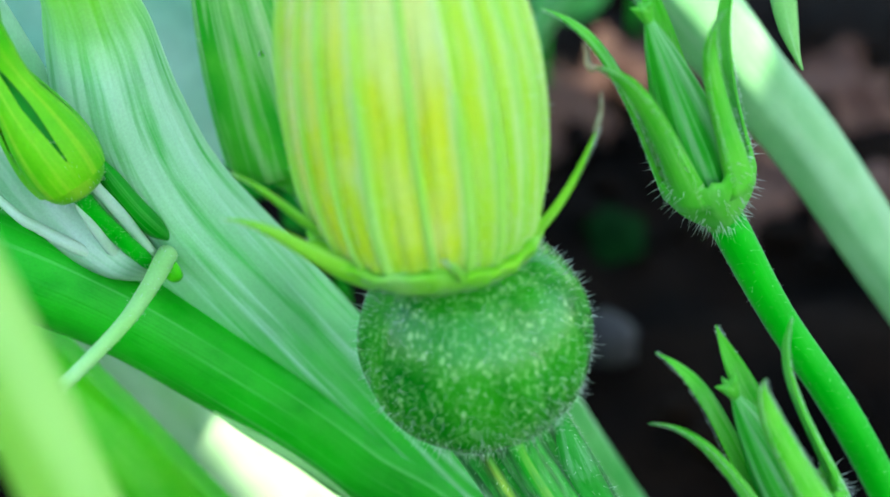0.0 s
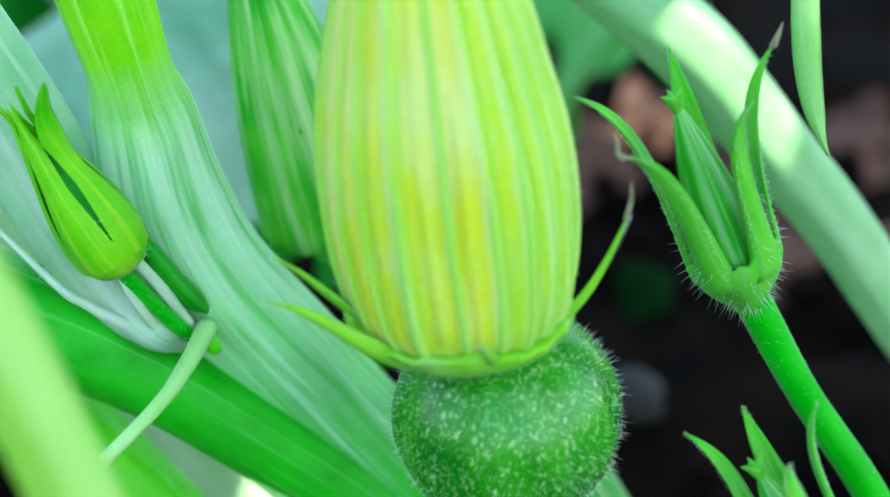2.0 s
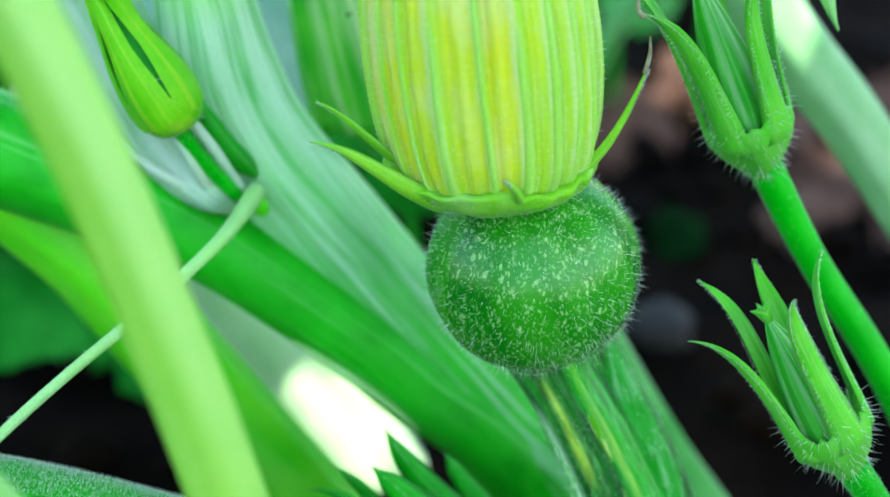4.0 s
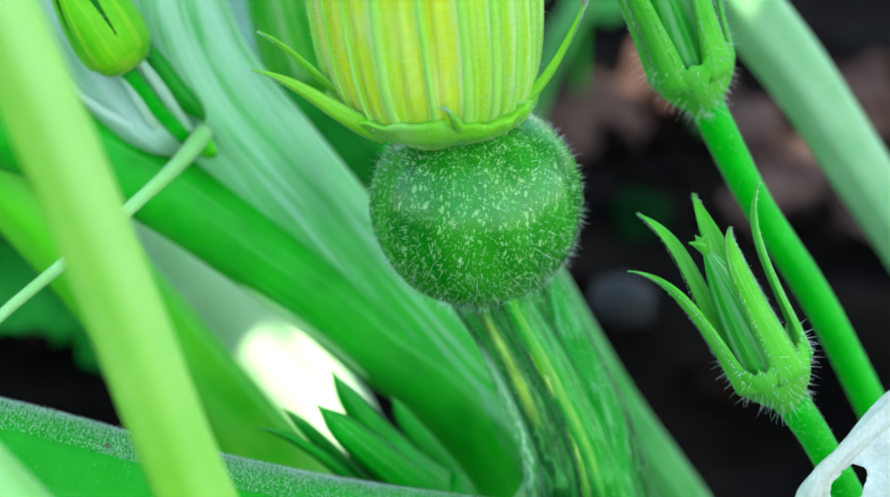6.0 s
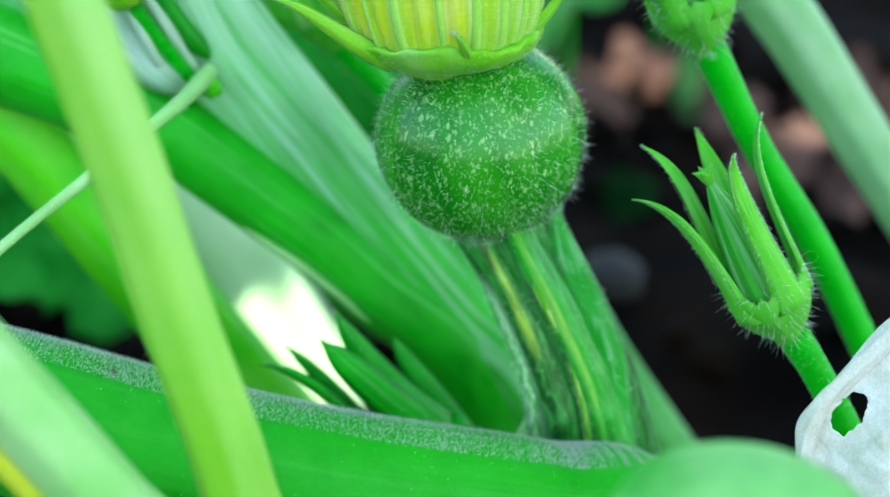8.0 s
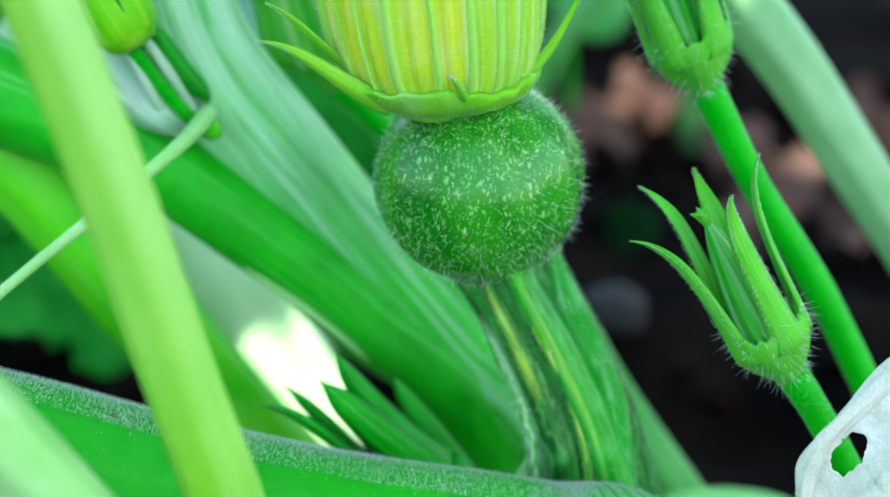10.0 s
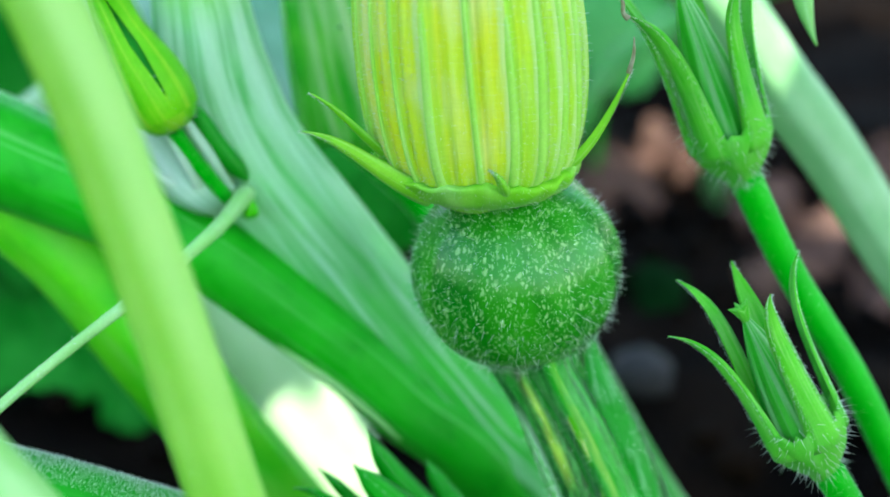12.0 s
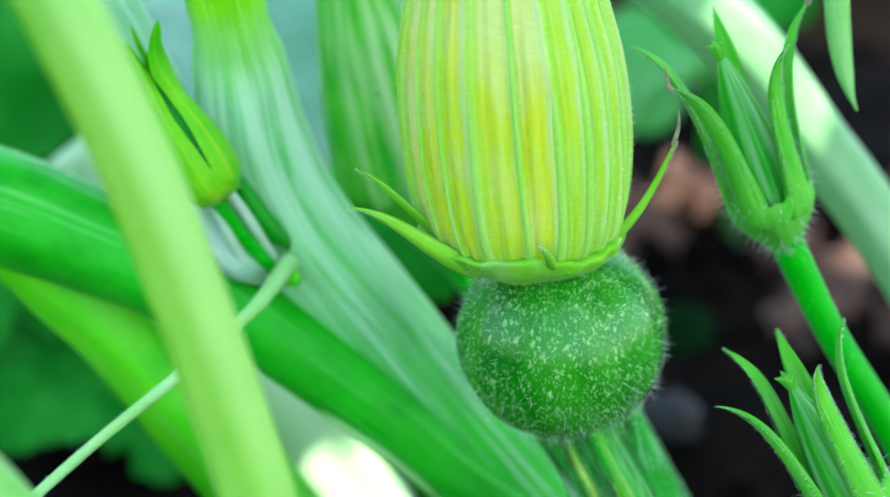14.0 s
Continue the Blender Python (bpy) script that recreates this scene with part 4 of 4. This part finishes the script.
    for i, (z, r) in enumerate(zip(heights, widths)):
        c = centre(z)
        rings.append([])
        for s in range(sides):
            a = 2 * math.pi * s / sides
            rr = shape(a, i / 90, r)
            rings[-1].append(bm.verts.new(c + Vector((rr * math.cos(a), rr * math.sin(a), 0))))
    for i in range(90):
        for s in range(sides):
            t = (s + 1) % sides
            middle = 2 * math.pi * (s + 0.5) / sides
            k, golden_here = nearest(middle, (i + 0.5) / 90), panel(middle, i / 90)
            f = bm.faces.new((rings[i][s], rings[i][t], rings[i + 1][t], rings[i + 1][s]))
            for loop, (u, v) in zip(f.loops, ((s, i), (s + 1, i), (s + 1, i + 1), (s, i + 1))):
                loop[uv].uv = (u / sides, heights[v] * 10)
                loop[fold].uv = (turn_from(k, 2 * math.pi * u / sides, v / 90) / bold.get(k, 1.0), golden_here)
    bm.faces.new(rings[0][::-1])
    bm.faces.new(rings[-1])
    corolla = part("corolla", bm, PETAL, root, "closed yellow-green petals with lengthwise folds")
    for k in ribs:
        thick, last = bold.get(k, random.uniform(0.7, 1.0)), random.choice((91, 91, 91, 70, 60))
        line = []
        for i in range(9, last, 6):
            a = k - 0.20 * (i / 90 - 0.4) + 0.02 * noise.noise(Vector((k * 9, i * 0.06, 0)))
            r = shape(a, i / 90, widths[i]) - 0.00042 * thick
            line.append(centre(heights[i]) + Vector((r * math.cos(a), r * math.sin(a), 0)))
        part("rib", tube(line, [thick * q for q in (0.00050, 0.00055, 0.00055, 0.0005, 0.0003)], 12, 5), RIB, corolla, "pale raised vein")
    spots = []
    for _ in range(12000):
        i, a = random.randrange(8, 84), random.uniform(0, 2 * math.pi)
        n = Vector((math.cos(a), math.sin(a), 0))
        spots.append((centre(heights[i]) + n * shape(a, i / 90, widths[i]), n))
    part("hairs", hairs(spots, 0.0010, 0.000025), HAIR, corolla, "fine white down", "stuff")

    # calyx ring and its sepals
    bm = bmesh.new()
    uv = bm.loops.layers.uv.verify()
    rings = []
    for i in range(13):
        z = heights[0] - 0.0012 + (0.1236 - heights[0]) * min(i, 10) / 10 + (0.0004, 0.0)[i == 12] * (i > 10)
        r = np.interp(z, heights, widths) + 0.0024 * math.sin(math.pi * (0.25 + 0.05 * min(i, 10))) - (0.0, 0.0007, 0.0026)[max(0, i - 10)]
        rings.append([])
        for q in range(120):
            a = 2 * math.pi * q / 120
            lift = 0.0007 * (i / 12) ** 2 * math.cos(5 * a + 1.2) + 0.0006 * (i / 12) ** 3 * (math.exp(-(gap(a, 0.08) / 0.07) ** 2) - 0.3)
            rr = r * (1 + 0.008 * math.cos(18 * a) * i / 12 + 0.014 * math.cos(5 * a + 1.2) + 0.04 * noise.noise(Vector((math.cos(a) * 7, math.sin(a) * 7, i * 0.3))))
            rings[-1].append(bm.verts.new(centre(z) + Vector((rr * math.cos(a), rr * math.sin(a), lift))))
    for i in range(12):
        for q in range(120):
            t = (q + 1) % 120
            f = bm.faces.new((rings[i][q], rings[i][t], rings[i + 1][t], rings[i + 1][q]))
            for loop, (u, v) in zip(f.loops, ((q, i), (q + 1, i), (q + 1, i + 1), (q, i + 1))):
                loop[uv].uv = (u / 120, v * 0.0006)
    bm.faces.new(rings[0][::-1])
    calyx = part("calyx", bm, CALYX, root, "yellow-green calyx ring")
    spots = []
    for _ in range(1100):
        i, a = random.uniform(0.0, 1.0), random.uniform(0, 2 * math.pi)
        z = heights[0] - 0.0012 + (0.1236 - heights[0]) * i
        n = Vector((math.cos(a), math.sin(a), 0.4 * (i - 0.6)))
        r = np.interp(z, heights, widths) + 0.0022 * math.sin(math.pi * (0.25 + 0.5 * i))
        spots.append((centre(z) + Vector((n.x * r, n.y * r, 0.0)), n.normalized()))
    part("hairs", hairs(spots, 0.0009, 0.00004), HAIR, calyx, "fine white bristles", "stuff")
    for p0, p1, p2, p3, w in (
        ((-0.0165, -0.006, 0.1215), (-0.0195, -0.0075, 0.1262), (-0.0228, -0.008, 0.1318), (-0.0286, -0.008, 0.1346), 0.0017),
        ((-0.0105, -0.0125, 0.1180), (-0.0165, -0.0125, 0.1215), (-0.0220, -0.012, 0.1290), (-0.0297, -0.012, 0.1297), 0.0018),
        ((0.0094, -0.006, 0.1195), (0.0140, -0.005, 0.1225), (0.0180, -0.004, 0.1320), (0.0205, -0.004, 0.1390), 0.0016),
        ((0.0024, -0.0165, 0.1205), (0.0016, -0.0180, 0.1235), (0.0010, -0.0190, 0.1260), (-0.0010, -0.0190, 0.1270), 0.0008),
        ((0.004, 0.0155, 0.1220), (0.005, 0.018, 0.128), (0.006, 0.020, 0.134), (0.008, 0.023, 0.139), 0.0014),
    ):
        p0, p1, p2, p3 = (Vector(q) for q in (p0, p1, p2, p3))
        p0 = p0 - (p0 - Vector((-0.003, 0, p0.z))).normalized() * 0.0022 + Vector((0, 0, 0.0014))
        out = (p0 - Vector((-0.003, 0, p0.z))).normalized()
        s = part("sepal", blade(p0, p1, p2, p3, out, [w * 1.30, w * 1.10, w * 0.85, w * 0.52, 0.00012], 0.0010, 0.15, 22), CALYX, root, "curved green sepal")
        part("hairs", hairs([(bezier(p0, p1, p2, p3, random.random()) + out * 0.0003, (out + Vector([random.uniform(-1, 1) for _ in range(3)])).normalized()) for _ in range(420)], 0.0008, 0.000045), HAIR, s, "fine white bristles", "stuff")
        if w == 0.0016:
            part("tip", tube([p3 - (p3 - p2).normalized() * 0.0008, Vector((0.0208, -0.004, 0.1412)), Vector((0.0207, -0.004, 0.1440))], [0.00042, 0.0003, 0.00012], 8, 6), DRYTIP, s, "withered brown tip")


young_pumpkin()


# ---- leaves ----
def leaf_mesh(centre, face, size, lobes=5, depth=0.16, curl=0.25, ruffle=0.10, spin=0.0, thick=0.0003, tall=1.0, jag=1.0):
    """A lobed leaf blade round a centre, turned to face, with raised veins and a ruffled edge."""
    bm = bmesh.new()
    face = Vector(face).normalized()
    a = face.cross(Vector((0, 1, 0.01))).normalized()
    b = face.cross(a)
    rings, around = 14, 80
    layers = []
    for side in (1, -1):
        grid = [[bm.verts.new(Vector(centre) + face * thick * side)] * around]
        for i in range(1, rings + 1):
            q = i / rings
            row = []
            for s in range(around):
                k = 2 * math.pi * s / around
                edge = 1 - depth * (0.5 - 0.5 * math.cos(lobes * k + 0.6)) + jag * (0.03 * math.sin(23 * k) + 0.02 * math.sin(41 * k))
                gap = 0.45 * math.exp(-(((k + math.pi) % (2 * math.pi) - math.pi) / 0.22) ** 2)
                r = size * q * (edge - gap * q)
                vein = 0.02 * size * (abs(math.cos(lobes * k / 2 + 0.3)) ** 10) * (1 - q)
                h = -curl * size * q * q + vein + ruffle * size * q * q * noise.noise(Vector((math.cos(k) * 2, math.sin(k) * 2, size * 60 + q)))
                row.append(bm.verts.new(Vector(centre) + a * (r * math.cos(k + spin)) + b * (r * tall * math.sin(k + spin)) + face * (h + thick * side)))
            grid.append(row)
        layers.append(grid)
    for side, grid in enumerate(layers):
        for i in range(rings):
            for s in range(around):
                t = (s + 1) % around
                f = [grid[i][s], grid[i][t], grid[i + 1][t], grid[i + 1][s]]
                f = f[1:] if i == 0 else f
                bm.faces.new(f if side else f[::-1])
    for s in range(around):
        t = (s + 1) % around
        bm.faces.new((layers[0][-1][s], layers[0][-1][t], layers[1][-1][t], layers[1][-1][s]))
    return bm


def leaf(label, centre, face, size, material, foot, **shape):
    root = thing("pumpkin_leaf", foot, label, "leaf", "pumpkin leaves")
    part("blade", leaf_mesh(centre, face, size, **shape), material, root, "lobed veined blade")
    c, g = Vector(centre), Vector(foot)
    part("stalk", tube([c - Vector(face).normalized() * size * 0.02, c.lerp(g, 0.45) + Vector((0, 0.012, 0.006)), g], [size * 0.035, size * 0.05, size * 0.06], 14, 8, 5, 0.1), GREEN, root, "green leaf stalk")
    return root


leaf("blue-green shaded pumpkin leaf standing behind the vine", (-0.072, 0.20, 0.100), (0.1, -0.75, 0.6), 0.062, LEAF_BLUE, (-0.060, 0.23, -0.006))
leaf("dark green pumpkin leaf standing behind the vine", (-0.150, 0.22, 0.110), (0.2, -0.7, 0.6), 0.050, LEAF, (-0.160, 0.25, -0.006), spin=1.0)
for at_, face, size, skin, turn in (((-0.136, 0.17, 0.046), (0.3, -0.6, 0.8), 0.030, LEAF, 2.0), ((-0.112, 0.165, 0.030), (-0.2, -0.7, 0.7), 0.026, LEAF, 0.4), ((-0.128, 0.155, 0.018), (0.1, -0.5, 0.9), 0.024, LEAF, 4.0), ((-0.096, 0.150, 0.010), (0.2, -0.6, 0.7), 0.022, LEAF, 1.2), ((-0.145, 0.19, 0.020), (0.0, -0.6, 0.8), 0.034, LEAF, 5.1)):
    leaf("small green pumpkin leaf low over the soil", at_, face, size, skin, (at_[0], at_[1] + 0.012, -0.006), spin=turn)
leaf("dark green pumpkin leaf low over the soil", (-0.108, 0.19, 0.020), (-0.1, -0.4, 0.9), 0.034, LEAF, (-0.105, 0.20, -0.006), spin=0.5)
leaf("dark green pumpkin leaf low over the soil", (-0.104, 0.18, 0.040), (0.1, -0.7, 0.7), 0.024, LEAF, (-0.100, 0.16, -0.006), spin=3.0)
leaf("light green small leaf in the shade", (-0.125, 0.16, 0.012), (0.2, -0.7, 0.7), 0.016, LEAF_LIGHT, (-0.125, 0.17, -0.006))
leaf("dark green pumpkin leaf behind the fruit", (-0.026, 0.125, 0.078), (0.2, -0.8, 0.5), 0.022, LEAF, (-0.020, 0.14, -0.006), spin=1.2)
leaf("light green far leaf above dark soil", (0.040, 0.31, 0.066), (-0.1, -0.7, 0.7), 0.026, LEAF_LIGHT, (0.040, 0.33, -0.006), spin=0.8)
leaf("green far leaf above dark soil", (0.085, 0.40, 0.085), (0.1, -0.7, 0.7), 0.040, LEAF, (0.085, 0.42, -0.006), spin=1.8)
leaf("small green seedling leaf on dark soil, shade in its colour", (0.053, 0.215, 0.010), (0.0, -0.5, 0.8), 0.010, LEAF_SHADED, (0.053, 0.22, -0.006))
leaf("rounded light green leaf close by", (0.0337, -0.105, 0.0978), (0.0, -0.45, 0.9), 0.0167, LEAF_MINT, (0.040, -0.096, -0.006), lobes=3, depth=0.04, curl=0.5, ruffle=0.03, spin=1.57, jag=0.0)


# sunlit spots on the low stalks, flower and litter: from, to, radius of the shaft of light that reaches each
SHAFTS = [(Vector(a), Vector(b), r) for a, b, r in (
    ((-0.0475, 0.088, 0.0175), (-0.0370, 0.088, -0.001), 0.0108),
    ((0.0370, 0.058, 0.1405), (0.0515, 0.058, 0.1245), 0.0074),
    ((0.0503, 0.3616, 0.008), (0.0661, 0.3413, 0.008), 0.017),
    ((0.122, 0.2962, 0.004), (0.1154, 0.2811, 0.004), 0.010),
    ((0.0626, 0.3493, 0.008), (0.0685, 0.3434, 0.008), 0.014),
    ((-0.1026, 0.16, -0.0014), (-0.0984, 0.16, 0.0022), 0.004),
)]


def shade_leaf(centre, size, foot, spin):
    """An unseen broad leaf added high above, between the sun and the plant, with holes cut to let shafts of sun
    through.
    """
    root = thing("pumpkin_leaf", foot, "unseen broad green pumpkin leaf on a tall stalk, added for shade, with cut holes", "leaf", "pumpkin leaves")
    bm = bmesh.new()
    a = TO_SUN.cross(Vector((0, 1, 0.01))).normalized()
    b = TO_SUN.cross(a)
    rings, around, thick = 90, 220, 0.0004
    grid = []
    for side in (1, -1):
        layer = []
        for i in range(rings + 1):
            q = 0.01 + 0.99 * i / rings
            row = []
            for s in range(around):
                k = 2 * math.pi * s / around
                edge = 1 - 0.08 * (0.5 - 0.5 * math.cos(5 * k + 0.6)) + 0.015 * math.sin(23 * k)
                r = size * q * edge
                h = size * (-0.06 * q * q + 0.03 * q * noise.noise(Vector((math.cos(k) * 2, math.sin(k) * 2, q * 3 + spin))))
                row.append(bm.verts.new(centre + a * (r * math.cos(k + spin)) + b * (r * math.sin(k + spin)) + TO_SUN * (h + thick * side)))
            layer.append(row)
        grid.append(layer)

    def holed(p):
        for u, v, wide in SHAFTS:
            w = [q - TO_SUN * q.dot(TO_SUN) for q in (p, u, v)]
            along = w[2] - w[1]
            t = min(1.0, max(0.0, (w[0] - w[1]).dot(along) / along.length_squared))
            if (w[0] - w[1] - along * t).length < wide * (1 + 0.35 * noise.noise(p * 90)):
                return True
        return False

    for i in range(rings):
        for s in range(around):
            t = (s + 1) % around
            top = (grid[0][i][s], grid[0][i][t], grid[0][i + 1][t], grid[0][i + 1][s])
            if holed((top[0].co + top[2].co) / 2):
                continue
            bm.faces.new(top[::-1])
            bm.faces.new((grid[1][i][s], grid[1][i][t], grid[1][i + 1][t], grid[1][i + 1][s]))
    bmesh.ops.delete(bm, geom=[v for v in bm.verts if not v.link_faces], context="VERTS")
    part("blade", bm, LEAF, root, "lobed blade with holes cut for sun shafts")
    foot = Vector(foot)
    part("stalk", tube([centre - TO_SUN * 0.004, centre.lerp(foot, 0.4) + Vector((0.03, 0, 0.06)), foot], [0.006, 0.008, 0.010], 16, 10, 5, 0.1), GREEN, root, "green leaf stalk")


# leaves added out of view to keep the sun off all but the SHAFTS
for at_, size, foot, turn in (((0.0, -0.02, 0.09), 0.20, (0.52, -0.45, -0.006), 0.3), ((-0.03, 0.22, 0.03), 0.20, (0.62, -0.20, -0.006), 1.7), ((0.10, 0.42, 0.0), 0.20, (0.66, 0.05, -0.006), 2.9), ((-0.20, 0.12, 0.05), 0.17, (0.40, -0.55, -0.006), 4.1), ((0.19, 0.17, 0.02), 0.17, (0.78, -0.15, -0.006), 5.2)):
    shade_leaf(Vector(at_) + TO_SUN * (0.72 + 0.03 * turn), size, foot, turn)
stalk("leaf_stalk", "pale arching leaf stalk over dark soil", [(0.010, 0.27, -0.01), (0.026, 0.26, 0.042), (0.0342, 0.26, 0.0586), (0.0457, 0.26, 0.0712), (0.0604, 0.265, 0.079), (0.074, 0.285, 0.068), (0.082, 0.31, 0.035), (0.085, 0.33, -0.01)], [0.004] * 8, PALE)


def hanging_leaf():
    root = thing("drooping_leaf", (0.210, 0.09, -0.006), "narrow light green leaf tip hanging from an arched stalk", "leaf")
    arch = [(0.0470, 0.022, 0.172), (0.055, 0.030, 0.200), (0.105, 0.055, 0.212), (0.180, 0.08, 0.120), (0.210, 0.09, -0.01)]
    part("stalk", tube(arch, [0.0018, 0.0022, 0.0028, 0.0032, 0.0035], 16, 10, 5, 0.1), GREEN, root, "arched green stalk")
    p = [Vector(q) for q in ((0.0470, 0.022, 0.174), (0.0477, 0.021, 0.158), (0.0487, 0.020, 0.146), (0.0534, 0.020, 0.1372))]
    part("blade", blade(*p, Vector((-0.3, -1, 0.2)), [0.0016, 0.0020, 0.0021, 0.0016, 0.0002], 0.0005, 0.3), PALE_FRONT, root, "narrow blade")


hanging_leaf()


def dried_leaf():
    root = thing("dried_leaf", (0.085, -0.040, 0.0), "whitish dried papery leaf with a rolled edge and torn hole", "leaf")
    edge = [(0.0562, -0.031, 0.0536), (0.0561, -0.030, 0.0618), (0.0566, -0.029, 0.0664), (0.0583, -0.029, 0.0708), (0.0609, -0.029, 0.0749), (0.0643, -0.029, 0.0795), (0.0680, -0.029, 0.0838), (0.0735, -0.029, 0.0898)]
    inward = Vector((0.0128, -0.0208, -0.0083)) * 1.25
    line = smooth_path(edge, 16)
    bm = bmesh.new()
    deep, rows = 60, []
    for i, q in enumerate(line):
        row = []
        for j in range(deep + 1):
            t = j / deep
            crease = 0.0009 * noise.noise(Vector((i * 0.09, t * 9, 0))) + 0.00025 * noise.noise(Vector((i * 0.3, t * 26, 5)))
            sag = 0.0016 * math.sin(math.pi * min(1.0, t * 3))
            row.append(bm.verts.new(q + inward * t + Vector((0.5, 0.75, -0.3)) * (sag + crease)))
        rows.append(row)
    last = len(line) - 1
    for i in range(last):
        for j in range(deep):
            u, v = (i + 0.5) / last - 0.49, (j + 0.5) / deep - 0.125
            along, over = u * 1.0 + v * 0.15, v
            ragged = 1 + 0.75 * noise.noise(Vector((i * 0.22, j * 0.3, 2)))
            if (along / 0.105) ** 2 + (over / 0.062) ** 2 > ragged:
                bm.faces.new((rows[i][j], rows[i][j + 1], rows[i + 1][j + 1], rows[i + 1][j]))
    bmesh.ops.delete(bm, geom=[v for v in bm.verts if not v.link_faces], context="VERTS")
    inner = [rows[i][j] for i in range(6, last - 5) for j in range(1, deep - 5)]
    torn = [v for v in inner if v.is_valid and v.is_boundary]
    for _ in range(5):
        bmesh.ops.smooth_vert(bm, verts=torn, factor=0.6, use_axis_x=True, use_axis_y=True, use_axis_z=True)
    bmesh.ops.solidify(bm, geom=bm.faces[:], thickness=0.0003)
    blade_part = part("blade", bm, DRIED, root, "papery whitish blade with a torn hole")
    part("rolled_edge", tube(edge, [0.0009, 0.0012, 0.0016, 0.0015, 0.0013, 0.0015, 0.0017, 0.0016], 24, 18, 3, 0.22, 2.2, 1.0, 0.6), DRIED, root, "rolled papery edge")
    part("hairs", hairs(tube_spots(edge, [0.0012] * 8, 90, 14), 0.0012, 0.00007), HAIR, blade_part, "stiff pale bristles", "stuff")
    part("stalk", tube([Vector(edge[0]) + inward * 0.5, (0.075, -0.046, 0.030), (0.085, -0.040, -0.01)], [0.0016, 0.0018, 0.002], 12, 8), DRIED, root, "withered stalk")


dried_leaf()

# ---- litter on the soil ----
for x, y, size, turn in ((0.054, 0.327, 0.020, 0.3), (0.080, 0.352, 0.024, 1.4), (0.114, 0.276, 0.020, 2.2), (0.135, 0.242, 0.022, 3.0), (0.097, 0.243, 0.016, 4.0), (0.030, 0.300, 0.018, 5.0), (0.150, 0.330, 0.024, 0.6), (0.100, 0.310, 0.018, 2.7)):
    d = leaf_mesh((x, y, size * 0.35), (0.3 * math.cos(turn), -0.35 + 0.2 * math.sin(turn), 0.9), size, 3, 0.2, 0.35, 0.5, turn)
    dead = tagged(part("dead_leaf", d, LITTER, None), "curled reddish brown dead leaf on dark soil", "dead leaf", "dead leaves on the soil")
    part("leaf_stem", tube([(x, y, size * 0.36), (x + size * 0.7 * math.cos(turn), y + size * 0.7 * math.sin(turn), size * 0.3), (x + size * 1.4 * math.cos(turn), y + size * 1.4 * math.sin(turn), 0.0)], [0.0007, 0.0007, 0.0006], 8, 6), LITTER, dead, "thin brown stem")


def lump(centre, size, bm, squash=0.6):
    made = bmesh.ops.create_icosphere(bm, subdivisions=2, radius=size)["verts"]
    for v in made:
        v.co *= 1 + 0.35 * noise.noise(v.co * (1.3 / size) + Vector(centre) * 50)
        v.co.z *= squash
        v.co += Vector(centre)


b = bmesh.new()
lump((0.0445, 0.165, 0.004), 0.010, b)
tagged(part("stone", b, STONE, None), "small grey stone lying on dark soil", "stone")
b = bmesh.new()
for _ in range(320):
    s = random.uniform(0.002, 0.008)
    lump((random.uniform(-0.2, 0.25), random.uniform(0.02, 0.45), s * 0.2), s, b)
tagged(part("soil_crumbs", b, SHADED_SOIL, None), "crumbly soil clods, dark with painted-in shade", "soil", kind="stuff")
